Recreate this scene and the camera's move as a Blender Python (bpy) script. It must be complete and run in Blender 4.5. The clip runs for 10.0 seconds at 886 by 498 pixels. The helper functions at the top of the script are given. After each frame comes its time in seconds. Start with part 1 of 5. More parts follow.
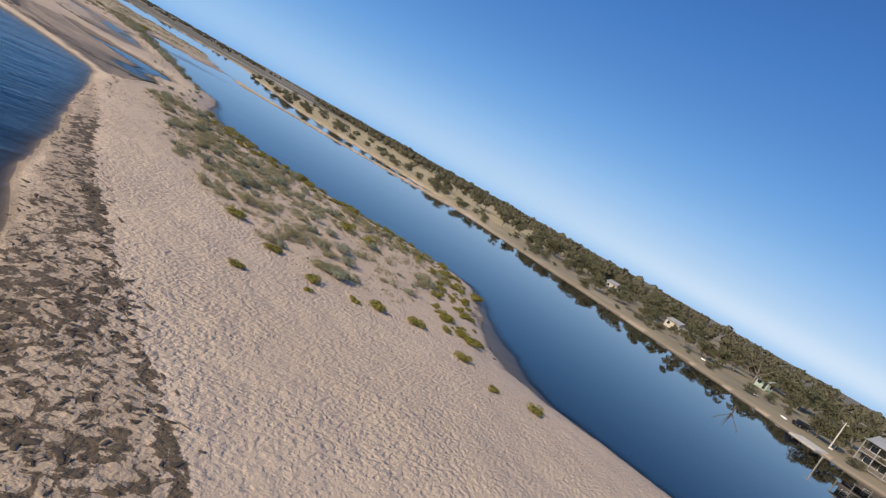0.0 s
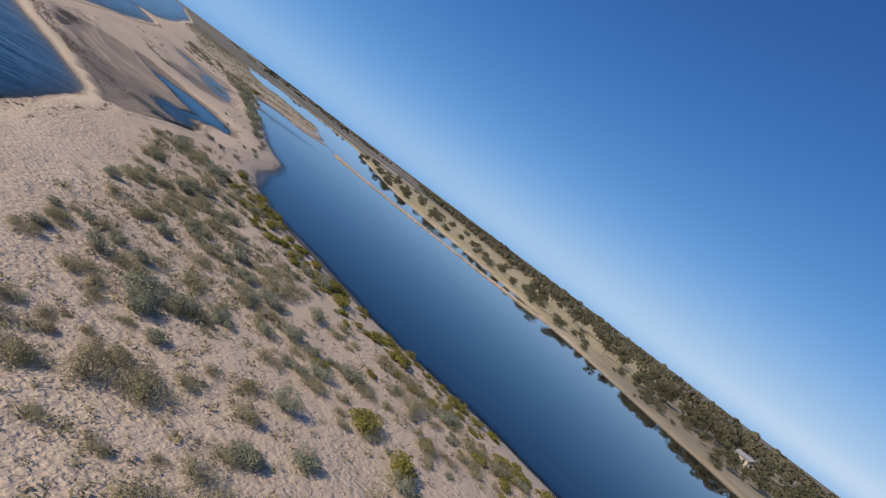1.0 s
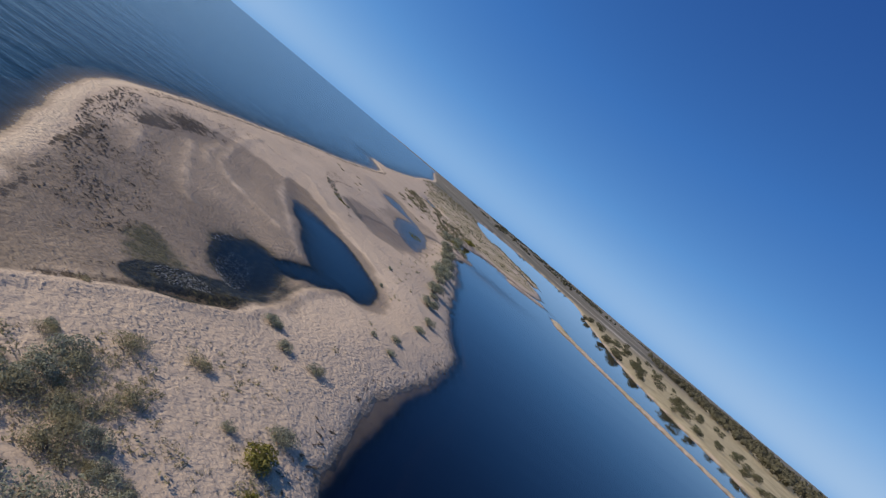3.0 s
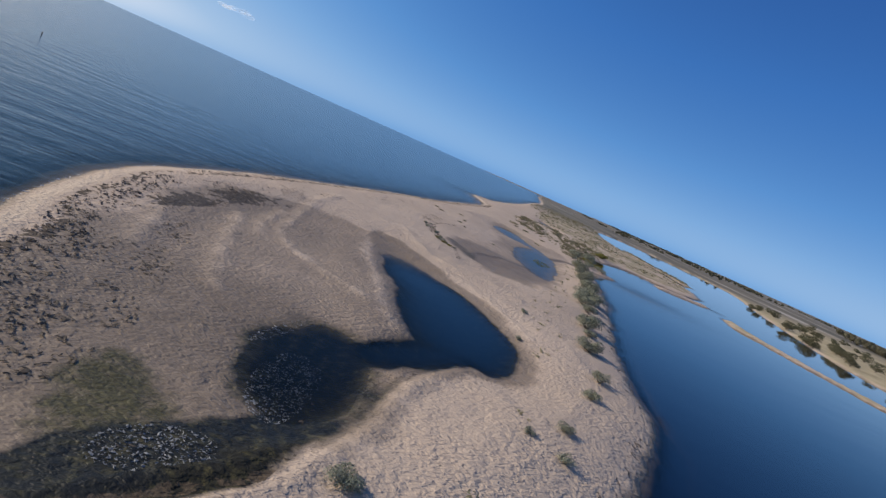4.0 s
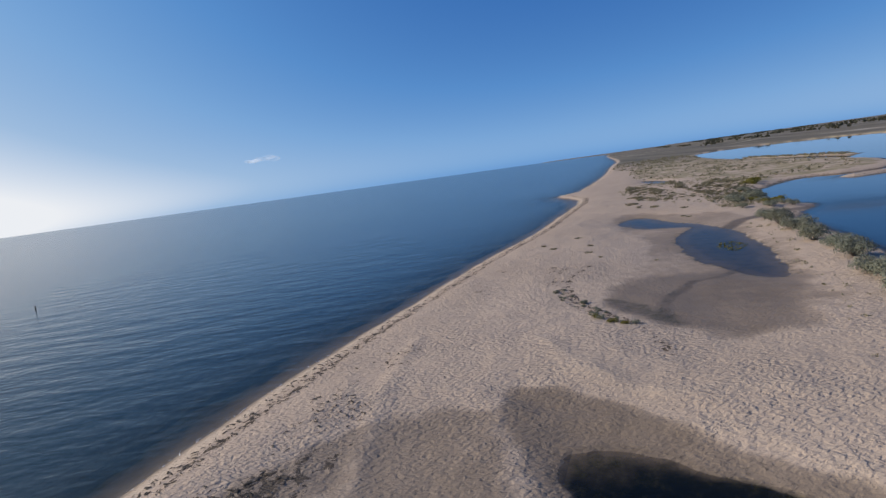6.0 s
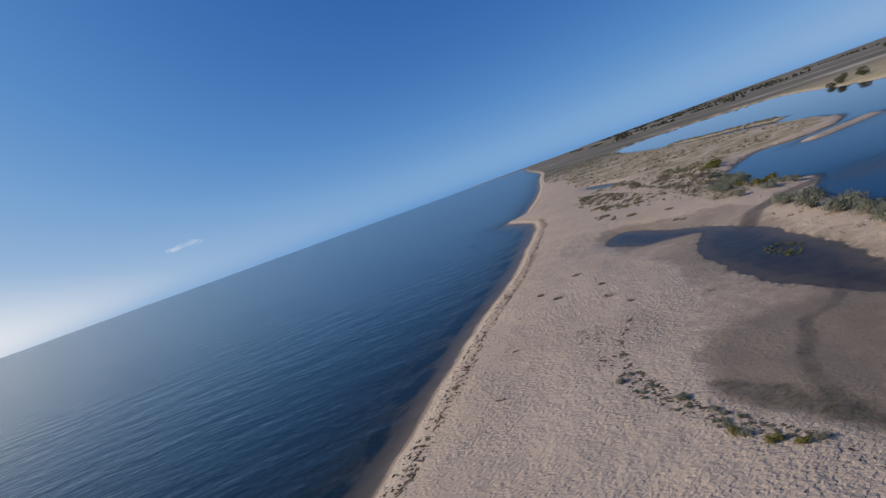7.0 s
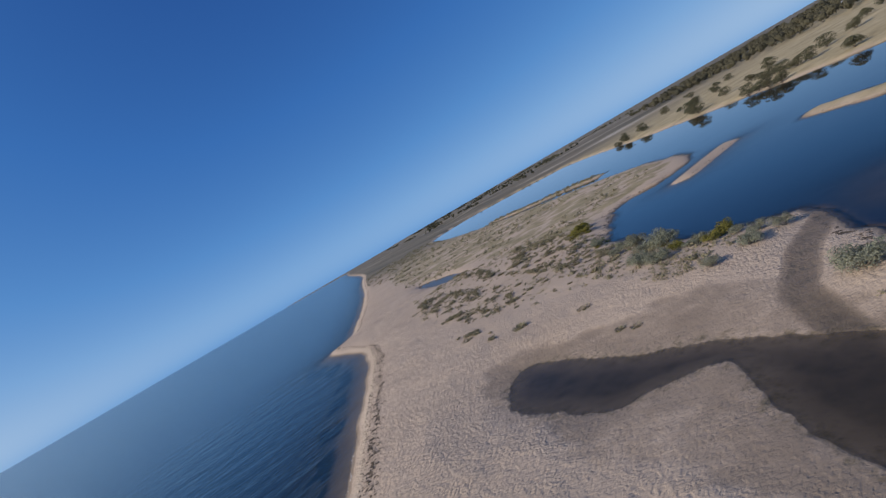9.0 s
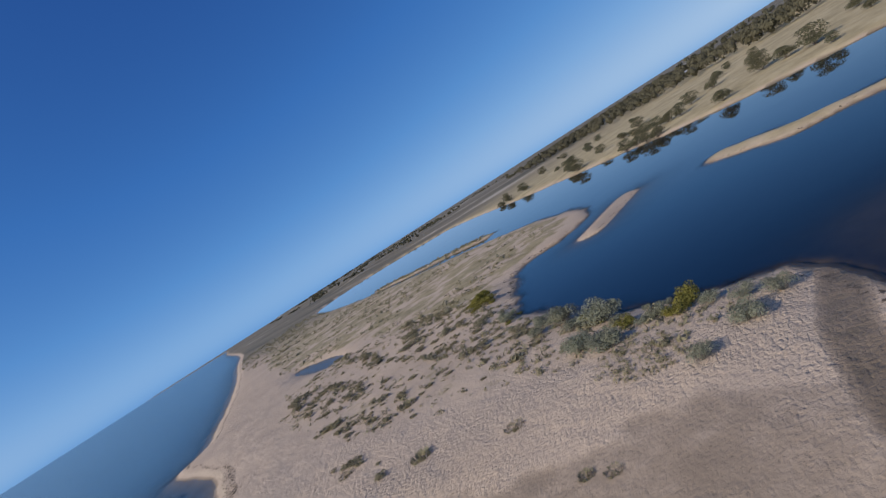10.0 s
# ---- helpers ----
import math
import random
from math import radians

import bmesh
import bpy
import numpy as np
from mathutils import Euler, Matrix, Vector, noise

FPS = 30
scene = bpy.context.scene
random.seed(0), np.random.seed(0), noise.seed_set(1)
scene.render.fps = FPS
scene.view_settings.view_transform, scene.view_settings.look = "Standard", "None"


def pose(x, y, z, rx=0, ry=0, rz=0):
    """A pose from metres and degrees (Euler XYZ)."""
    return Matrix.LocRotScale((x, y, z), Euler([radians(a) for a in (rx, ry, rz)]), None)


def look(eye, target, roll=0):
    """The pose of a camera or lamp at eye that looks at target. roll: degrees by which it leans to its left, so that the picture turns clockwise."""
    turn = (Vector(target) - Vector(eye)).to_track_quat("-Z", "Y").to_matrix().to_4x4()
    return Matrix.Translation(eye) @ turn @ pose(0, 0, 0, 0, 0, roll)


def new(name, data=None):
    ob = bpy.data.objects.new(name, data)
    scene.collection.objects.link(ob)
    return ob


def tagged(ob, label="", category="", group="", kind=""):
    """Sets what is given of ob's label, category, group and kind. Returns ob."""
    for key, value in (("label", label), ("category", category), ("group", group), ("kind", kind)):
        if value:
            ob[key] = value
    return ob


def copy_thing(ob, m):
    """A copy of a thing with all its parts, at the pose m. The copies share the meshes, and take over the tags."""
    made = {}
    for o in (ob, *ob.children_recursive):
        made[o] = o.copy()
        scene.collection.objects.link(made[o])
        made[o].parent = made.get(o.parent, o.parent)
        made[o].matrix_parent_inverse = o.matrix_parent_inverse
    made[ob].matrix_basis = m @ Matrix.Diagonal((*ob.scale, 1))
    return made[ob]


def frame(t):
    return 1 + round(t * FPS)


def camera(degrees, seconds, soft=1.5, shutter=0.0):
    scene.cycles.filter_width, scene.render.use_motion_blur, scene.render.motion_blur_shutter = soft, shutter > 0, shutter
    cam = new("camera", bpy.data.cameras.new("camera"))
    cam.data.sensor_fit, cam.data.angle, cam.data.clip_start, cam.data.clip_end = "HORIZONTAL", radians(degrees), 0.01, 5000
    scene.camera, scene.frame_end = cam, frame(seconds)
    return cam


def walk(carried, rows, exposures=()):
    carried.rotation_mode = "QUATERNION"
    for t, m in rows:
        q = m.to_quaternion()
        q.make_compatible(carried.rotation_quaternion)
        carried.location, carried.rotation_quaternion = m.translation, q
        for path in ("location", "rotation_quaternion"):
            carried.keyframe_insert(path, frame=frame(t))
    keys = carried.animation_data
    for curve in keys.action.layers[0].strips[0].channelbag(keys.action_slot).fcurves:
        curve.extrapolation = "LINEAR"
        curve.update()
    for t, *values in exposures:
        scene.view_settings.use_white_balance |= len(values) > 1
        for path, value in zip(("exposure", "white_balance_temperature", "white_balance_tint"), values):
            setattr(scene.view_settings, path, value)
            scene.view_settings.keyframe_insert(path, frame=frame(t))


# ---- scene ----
cam = camera(76.19, 10.0, soft=1.35)
METRES = 1.45     # the plan below is drawn in units of 1.45 m; the last lines bring it to metres
# seconds, x, y, z in the plan's units, and the three Euler angles in degrees
PATH = [
    (0.0, 0.00, 0.00, 8.76, 81.72, -29.19, 35.59),
    (0.5, -8.29, 10.02, 8.71, 82.18, -32.94, 44.68),
    (1.0, -16.16, 17.80, 9.35, 84.86, -36.82, 47.19),
    (1.5, -24.17, 23.82, 9.85, 85.14, -40.13, 54.12),
    (2.0, -32.88, 28.75, 10.12, 85.44, -43.56, 60.09),
    (2.5, -40.64, 32.18, 10.54, 84.64, -43.91, 67.25),
    (2.7, -43.38, 33.35, 10.62, 83.67, -43.42, 71.55),
    (3.8, -56.53, 37.66, 8.41, 80.30, -26.61, 84.88),
    (4.0, -59.02, 37.83, 8.40, 80.09, -23.74, 86.97),
    (4.5, -65.24, 38.16, 8.40, 81.09, -18.50, 89.96),
    (5.0, -70.82, 38.12, 8.59, 82.90, -8.53, 91.58),
    (5.5, -76.20, 38.04, 8.88, 82.76, 1.18, 93.36),
    (5.7, -78.47, 37.99, 9.04, 82.48, 3.86, 93.31),
    (6.8, -92.34, 34.93, 11.13, 84.19, 17.72, 86.10),
    (7.0, -95.46, 35.28, 11.32, 84.64, 19.84, 84.56),
    (7.5, -103.73, 36.53, 11.66, 84.97, 28.83, 80.36),
    (8.0, -112.28, 38.61, 11.61, 85.58, 28.66, 75.99),
    (8.5, -120.57, 41.74, 11.37, 85.15, 29.69, 68.82),
    (9.0, -127.67, 44.99, 11.23, 86.56, 30.00, 64.62),
    (9.5, -133.83, 48.61, 11.05, 86.46, 31.82, 58.04),
    (10.0, -139.08, 52.40, 11.02, 86.11, 32.45, 51.12),
]
walk(cam, [(t, pose(METRES * x, METRES * y, METRES * z, rx, ry, rz)) for t, x, y, z, rx, ry, rz in PATH],
     [(0.0, 0.43, 7050, 10), (0.5, 0.38, 6850, 10), (1.0, 0.25, 6800, 10), (1.5, 0.2, 6650, 10), (2.5, 0.12, 6550, 10), (4.0, 0.10, 6500, 10), (5.5, 0.06, 6450, 10), (7.0, -0.10, 6450, 10), (8.5, -0.06, 6450, 10), (10.0, 0.02, 6400, 10)])

# ---- light ----
SUN_AZ, SUN_EL = radians(262.0), radians(30.0)     # direction of the sun in the plan, and its height
sun_way = Vector((math.cos(SUN_AZ) * math.cos(SUN_EL), math.sin(SUN_AZ) * math.cos(SUN_EL), math.sin(SUN_EL)))
world = bpy.data.worlds.new("clear_afternoon")
scene.world = world
world.use_nodes = True
wt = world.node_tree
sky = wt.nodes.new("ShaderNodeTexSky")
sky.sky_type = "NISHITA"
sky.sun_disc = False
sky.sun_elevation = SUN_EL
sky.sun_rotation = radians(90.0) - SUN_AZ
sky.altitude, sky.air_density, sky.dust_density, sky.ozone_density = 0.0, 1.0, 0.65, 3.0
wt.nodes["Background"].inputs["Strength"].default_value = 1.0
lum = wt.nodes.new("ShaderNodeSeparateColor")
scale = wt.nodes.new("ShaderNodeMath")
scale.operation = "MULTIPLY"
scale.inputs[1].default_value = 0.105
tone = wt.nodes.new("ShaderNodeValToRGB")
stops = [(0.042, (0.012, 0.048, 0.195)), (0.084, (0.020, 0.080, 0.290)), (0.151, (0.042, 0.155, 0.445)), (0.27, (0.098, 0.265, 0.585)), (0.42, (0.195, 0.38, 0.67)), (0.64, (0.34, 0.50, 0.72)), (1.0, (0.84, 0.86, 0.89))]
while len(tone.color_ramp.elements) < len(stops):
    tone.color_ramp.elements.new(0.5)
for el, (p, c) in zip(tone.color_ramp.elements, stops):
    el.position, el.color = p, (*c, 1.0)
wt.links.new(sky.outputs[0], lum.inputs[0])
wt.links.new(lum.outputs[0], scale.inputs[0])
# a little haze low over the horizon, the same all round
up = wt.nodes.new("ShaderNodeSeparateXYZ")
wt.links.new(wt.nodes.new("ShaderNodeTexCoord").outputs["Generated"], up.inputs[0])
low_air = wt.nodes.new("ShaderNodeMath")
low_air.operation, low_air.use_clamp = "SUBTRACT", True
low_air.inputs[0].default_value = 1.0
wt.links.new(up.outputs[2], low_air.inputs[1])
fade = wt.nodes.new("ShaderNodeMath")
fade.operation = "POWER"
fade.inputs[1].default_value = 26.0
wt.links.new(low_air.outputs[0], fade.inputs[0])
hazy = wt.nodes.new("ShaderNodeMath")
hazy.operation = "MULTIPLY_ADD"
hazy.inputs[1].default_value = 0.03
wt.links.new(fade.outputs[0], hazy.inputs[0])
# and the broad glow of the air round the sun
toward = wt.nodes.new("ShaderNodeVectorMath")
toward.operation = "DOT_PRODUCT"
toward.inputs[1].default_value = sun_way
wt.links.new(wt.nodes["Texture Coordinate"].outputs["Generated"], toward.inputs[0])
near_sun = wt.nodes.new("ShaderNodeMath")
near_sun.operation, near_sun.use_clamp = "MAXIMUM", True
near_sun.inputs[1].default_value = 0.0
wt.links.new(toward.outputs["Value"], near_sun.inputs[0])
cube = wt.nodes.new("ShaderNodeMath")
cube.operation = "POWER"
cube.inputs[1].default_value = 3.0
wt.links.new(near_sun.outputs[0], cube.inputs[0])
glow = wt.nodes.new("ShaderNodeMath")
glow.operation = "MULTIPLY_ADD"
glow.inputs[1].default_value = 0.16
wt.links.new(cube.outputs[0], glow.inputs[0])
wt.links.new(scale.outputs[0], glow.inputs[2])
low_glow = wt.nodes.new("ShaderNodeMath")
low_glow.operation = "POWER"
low_glow.inputs[1].default_value = 4.2
wt.links.new(low_air.outputs[0], low_glow.inputs[0])
sea_glow = wt.nodes.new("ShaderNodeMath")
sea_glow.operation = "MULTIPLY"
wt.links.new(low_glow.outputs[0], sea_glow.inputs[0])
wt.links.new(cube.outputs[0], sea_glow.inputs[1])
bright_air = wt.nodes.new("ShaderNodeMath")
bright_air.operation = "MULTIPLY_ADD"
bright_air.inputs[1].default_value = 0.85
wt.links.new(sea_glow.outputs[0], bright_air.inputs[0])
wt.links.new(glow.outputs[0], bright_air.inputs[2])
wt.links.new(bright_air.outputs[0], hazy.inputs[2])
wt.links.new(hazy.outputs[0], tone.inputs[0])
wt.links.new(tone.outputs[0], wt.nodes["Background"].inputs["Color"])
sun = new("sun", bpy.data.lights.new("sun", "SUN"))
sun.data.energy, sun.data.angle, sun.data.color = 3.7, radians(0.5), (1.0, 0.89, 0.76)
sun.matrix_world = look(sun_way * 50, (0, 0, 0))


# ---- materials ----
def mat(name):
    m = bpy.data.materials.new(name)
    m.use_nodes = True
    return m, m.node_tree.nodes, m.node_tree.links, m.node_tree.nodes["Principled BSDF"]


def put(nodes, kind, **values):
    n = nodes.new(kind)
    for key, v in values.items():
        n.inputs[key].default_value = v
    return n


def noise_node(nodes, links, vec, scale, detail=4.0, rough=0.55, distort=0.0):
    n = put(nodes, "ShaderNodeTexNoise", Scale=scale, Detail=detail, Roughness=rough, Distortion=distort)
    links.new(vec, n.inputs["Vector"])
    return n.outputs["Fac"]


def ramp(nodes, links, fac, stops):
    r = nodes.new("ShaderNodeValToRGB")
    el = r.color_ramp.elements
    while len(el) < len(stops):
        el.new(0.5)
    for e, (p, c) in zip(el, stops):
        e.position, e.color = p, (*c, 1.0) if len(c) == 3 else c
    links.new(fac, r.inputs[0])
    return r.outputs[0]


def mixc(nodes, links, fac, a, b, mode="MIX"):
    n = nodes.new("ShaderNodeMix")
    n.data_type, n.blend_type = "RGBA", mode
    for sock, v in ((n.inputs[0], fac), (n.inputs[6], a), (n.inputs[7], b)):
        if isinstance(v, (int, float)):
            sock.default_value = v
        elif isinstance(v, tuple):
            sock.default_value = (*v, 1.0)
        else:
            links.new(v, sock)
    return n.outputs[2]


def maths(nodes, links, op, a, b=0.0, clamp=False):
    n = nodes.new("ShaderNodeMath")
    n.operation, n.use_clamp = op, clamp
    for sock, v in zip(n.inputs, (a, b)):
        if isinstance(v, (int, float)):
            sock.default_value = v
        else:
            links.new(v, sock)
    return n.outputs[0]


def attr(nodes, name):
    n = nodes.new("ShaderNodeAttribute")
    n.attribute_name = name
    return n.outputs["Fac"]


def ground_material():
    m, N, L, p = mat("beach_ground")
    co = N.new("ShaderNodeTexCoord").outputs["Object"]
    big = noise_node(N, L, co, 0.09, 5)
    mid = noise_node(N, L, co, 0.9, 5)
    fine = noise_node(N, L, co, 9.0, 4)
    sand = ramp(N, L, big, [(0.25, (0.415, 0.315, 0.232)), (0.75, (0.52, 0.40, 0.302))])
    sand = mixc(N, L, maths(N, L, "MULTIPLY", mid, 0.45), sand, (0.395, 0.302, 0.22))
    sand = mixc(N, L, maths(N, L, "MULTIPLY", fine, 0.35), sand, (0.51, 0.408, 0.308))
    sand = mixc(N, L, maths(N, L, "MULTIPLY", attr(N, "berm"), 0.4), sand, (0.66, 0.54, 0.39))
    bits = noise_node(N, L, co, 5.5, 3, 0.6, 0.5)
    # wet sand, broken at the edge by noise
    wet = maths(N, L, "ADD", attr(N, "wet"), maths(N, L, "MULTIPLY", maths(N, L, "SUBTRACT", mid, 0.5), 0.55))
    wetf = ramp(N, L, wet, [(0.30, (0, 0, 0)), (0.52, (0.62, 0.62, 0.62)), (0.8, (1, 1, 1))])
    damp = ramp(N, L, maths(N, L, "ADD", maths(N, L, "MULTIPLY", big, 0.5), maths(N, L, "MULTIPLY", mid, 0.5)), [(0.35, (0.165, 0.122, 0.08)), (0.65, (0.265, 0.20, 0.138))])
    col = mixc(N, L, wetf, sand, damp)
    # dark pond mud and weed
    mud = maths(N, L, "ADD", attr(N, "mud"), maths(N, L, "MULTIPLY", maths(N, L, "SUBTRACT", mid, 0.5), 0.5))
    mudc = ramp(N, L, noise_node(N, L, co, 2.6, 8, 0.72), [(0.36, (0.006, 0.006, 0.005)), (0.52, (0.014, 0.013, 0.007)), (0.62, (0.05, 0.043, 0.017)), (0.74, (0.12, 0.10, 0.055))])
    col = mixc(N, L, maths(N, L, "MULTIPLY", ramp(N, L, bits, [(0.60, (0, 0, 0)), (0.68, (1, 1, 1))]), maths(N, L, "ADD", maths(N, L, "MULTIPLY", wetf, 0.35), 0.28)), col, (0.11, 0.085, 0.06))
    algae = maths(N, L, "ADD", attr(N, "algae"), maths(N, L, "MULTIPLY", maths(N, L, "SUBTRACT", noise_node(N, L, co, 1.6, 6, 0.7), 0.5), 1.2))
    col = mixc(N, L, ramp(N, L, algae, [(0.35, (0, 0, 0)), (0.75, (0.94, 0.94, 0.94))]), col, ramp(N, L, fine, [(0.35, (0.032, 0.028, 0.009)), (0.65, (0.085, 0.072, 0.022))]))
    col = mixc(N, L, ramp(N, L, mud, [(0.4, (0, 0, 0)), (0.7, (1, 1, 1))]), col, mudc)
    # marsh and dry pasture
    mg = maths(N, L, "MULTIPLY", attr(N, "marsh"), maths(N, L, "ADD", maths(N, L, "MULTIPLY", noise_node(N, L, co, 0.22, 6, 0.65), 2.6), -0.72))
    marshc = ramp(N, L, noise_node(N, L, co, 0.5, 6, 0.7), [(0.3, (0.19, 0.155, 0.085)), (0.52, (0.30, 0.245, 0.14)), (0.72, (0.42, 0.345, 0.22))])
    col = mixc(N, L, ramp(N, L, mg, [(0.42, (0, 0, 0)), (0.6, (1, 1, 1))]), col, marshc)
    dryc = ramp(N, L, noise_node(N, L, co, 0.16, 8, 0.72), [(0.3, (0.24, 0.195, 0.10)), (0.5, (0.40, 0.32, 0.18)), (0.72, (0.52, 0.425, 0.26))])
    col = mixc(N, L, attr(N, "pasture"), col, dryc)
    # far dark heath
    far = put(N, "ShaderNodeMapping")
    far.inputs["Rotation"].default_value = (0, 0, radians(18))
    far.inputs["Scale"].default_value = (0.12, 1.0, 1.0)
    L.new(co, far.inputs["Vector"])
    heath = ramp(N, L, noise_node(N, L, far.outputs[0], 0.03, 6, 0.72), [(0.38, (0.085, 0.08, 0.06)), (0.5, (0.17, 0.145, 0.10)), (0.58, (0.20, 0.165, 0.115)), (0.66, (0.42, 0.37, 0.30))])
    col = mixc(N, L, attr(N, "heath"), col, heath)
    # dark weed thrown up along the shore, in patches with a shape of their own; also a dark line on the scarp
    wk = maths(N, L, "ADD", attr(N, "wrack"), maths(N, L, "MULTIPLY", maths(N, L, "SUBTRACT", noise_node(N, L, co, 1.9, 6, 0.66, 0.7), 0.5), 2.6))
    wk = maths(N, L, "MULTIPLY", ramp(N, L, wk, [(0.84, (0, 0, 0)), (0.94, (1, 1, 1))]), 0.92)
    col = mixc(N, L, wk, col, ramp(N, L, fine, [(0.35, (0.045, 0.032, 0.02)), (0.65, (0.095, 0.068, 0.042))]))
    L.new(col, p.inputs["Base Color"])
    L.new(maths(N, L, "SUBTRACT", 0.93, maths(N, L, "MULTIPLY", wetf, 0.35)), p.inputs["Roughness"])
    p.inputs["Specular IOR Level"].default_value = 0.3
    # trampled relief in metres: pits of footprints, soft humps, then grain
    skew = put(N, "ShaderNodeMapping")
    skew.inputs["Rotation"].default_value = (0, 0, radians(25))
    skew.inputs["Scale"].default_value = (1.0, 0.62, 1.0)
    L.new(co, skew.inputs["Vector"])
    wob = mixc(N, L, 0.62, skew.outputs[0], put(N, "ShaderNodeTexNoise", Scale=3.2, Detail=3.0).outputs["Color"], "ADD")
    patch = ramp(N, L, noise_node(N, L, co, 0.16, 4, 0.6), [(0.38, (0.45, 0.45, 0.45)), (0.58, (1, 1, 1))])
    dimple = ramp(N, L, noise_node(N, L, skew.outputs[0], 6.6, 2, 0.5, 0.3), [(0.36, (0, 0, 0)), (0.60, (1, 1, 1))])
    pits = None
    for size, share, depth in ((1.9, 0.5, 0.035), (3.4, 0.45, 0.035)):
        vor = put(N, "ShaderNodeTexVoronoi", Scale=size)
        L.new(wob, vor.inputs["Vector"])
        sep = N.new("ShaderNodeSeparateColor")
        L.new(vor.outputs["Color"], sep.inputs[0])
        some = maths(N, L, "GREATER_THAN", sep.outputs[0], share)
        pit = ramp(N, L, vor.outputs["Distance"], [(0.12, (0, 0, 0)), (0.25, (1, 1, 1)), (0.42, (0.75, 0.75, 0.75))])
        pit = maths(N, L, "MULTIPLY", maths(N, L, "MULTIPLY", maths(N, L, "SUBTRACT", pit, 0.75), some), depth)
        pits = pit if pits is None else maths(N, L, "ADD", pits, pit)
    rel = maths(N, L, "ADD", maths(N, L, "MULTIPLY", pits, patch), maths(N, L, "MULTIPLY", noise_node(N, L, co, 1.1, 4, 0.5, 0.3), 0.12))
    rel = maths(N, L, "ADD", rel, maths(N, L, "MULTIPLY", maths(N, L, "MULTIPLY", dimple, patch), 0.042))
    rel = maths(N, L, "ADD", rel, maths(N, L, "MULTIPLY", noise_node(N, L, co, 6.5, 4, 0.6, 0.2), 0.035))
    rel = maths(N, L, "MULTIPLY", rel, maths(N, L, "SUBTRACT", 1.0, maths(N, L, "MULTIPLY", wetf, 0.25)))
    rel = maths(N, L, "MULTIPLY", rel, attr(N, "tread"))
    b = put(N, "ShaderNodeBump", Strength=1.0, Distance=METRES)
    L.new(rel, b.inputs["Height"])
    L.new(b.outputs[0], p.inputs["Normal"])
    return m


def water_material(name, deep, clear, wave, rough, shine=0.5):
    """deep: the colour of deep water; clear: how fast the bed fades; wave: the scale and height of ripples."""
    m, N, L, p = mat(name)
    co = N.new("ShaderNodeTexCoord").outputs["Object"]
    p.inputs["IOR"].default_value = 1.33 if shine > 0.4 else 1.25
    p.inputs["Roughness"].default_value = rough
    tone = noise_node(N, L, co, 0.03, 3)
    col = mixc(N, L, maths(N, L, "MULTIPLY", tone, 0.5), deep, tuple(c * 1.5 for c in deep))
    L.new(col, p.inputs["Base Color"])
    p.inputs["Specular IOR Level"].default_value = shine
    e = maths(N, L, "POWER", 2.718, maths(N, L, "MULTIPLY", attr(N, "depth"), -clear))
    L.new(maths(N, L, "SUBTRACT", 1.0, maths(N, L, "MULTIPLY", e, 0.72), True), p.inputs["Alpha"])
    if wave:
        step, height = wave
        mp = put(N, "ShaderNodeMapping")
        mp.inputs["Rotation"].default_value = (0, 0, radians(40))
        mp.inputs["Scale"].default_value = (1.0 / step, 0.42 / step, 1.0)
        L.new(co, mp.inputs["Vector"])
        w1 = noise_node(N, L, mp.outputs[0], 1.0, 4, 0.5, 0.4)
        w2 = noise_node(N, L, mp.outputs[0], 0.23, 3, 0.5, 0.2)
        patch = noise_node(N, L, co, 0.02, 3)
        h = maths(N, L, "ADD", w1, maths(N, L, "MULTIPLY", w2, 3.2))
        h = maths(N, L, "MULTIPLY", h, maths(N, L, "ADD", patch, 0.35))
        b = put(N, "ShaderNodeBump", Strength=1.0, Distance=height * METRES)
        L.new(h, b.inputs["Height"])
        L.new(b.outputs[0], p.inputs["Normal"])
    return m


def leaf_material(name, a, b, back=0.25, scale=2.0):
    """Two leaf colours, mixed by clump and by plant."""
    m, N, L, p = mat(name)
    info = N.new("ShaderNodeObjectInfo").outputs["Random"]
    isl = N.new("ShaderNodeNewGeometry").outputs["Random Per Island"]
    co = N.new("ShaderNodeTexCoord").outputs["Object"]
    f = maths(N, L, "ADD", maths(N, L, "MULTIPLY", isl, 0.5), maths(N, L, "MULTIPLY", noise_node(N, L, co, scale, 3), 0.5))
    col = mixc(N, L, f, a, b)
    col = mixc(N, L, maths(N, L, "MULTIPLY", info, 0.45), col, tuple(0.5 * (x + y) * 0.75 for x, y in zip(a, (0.2, 0.15, 0.08))))
    L.new(col, p.inputs["Base Color"])
    p.inputs["Roughness"].default_value = 0.75
    p.inputs["Specular IOR Level"].default_value = 0.2
    t = N.new("ShaderNodeBsdfTranslucent")
    L.new(col, t.inputs["Color"])
    mx = put(N, "ShaderNodeMixShader", Fac=back)
    L.new(p.outputs[0], mx.inputs[1])
    L.new(t.outputs[0], mx.inputs[2])
    L.new(mx.outputs[0], N["Material Output"].inputs["Surface"])
    return m


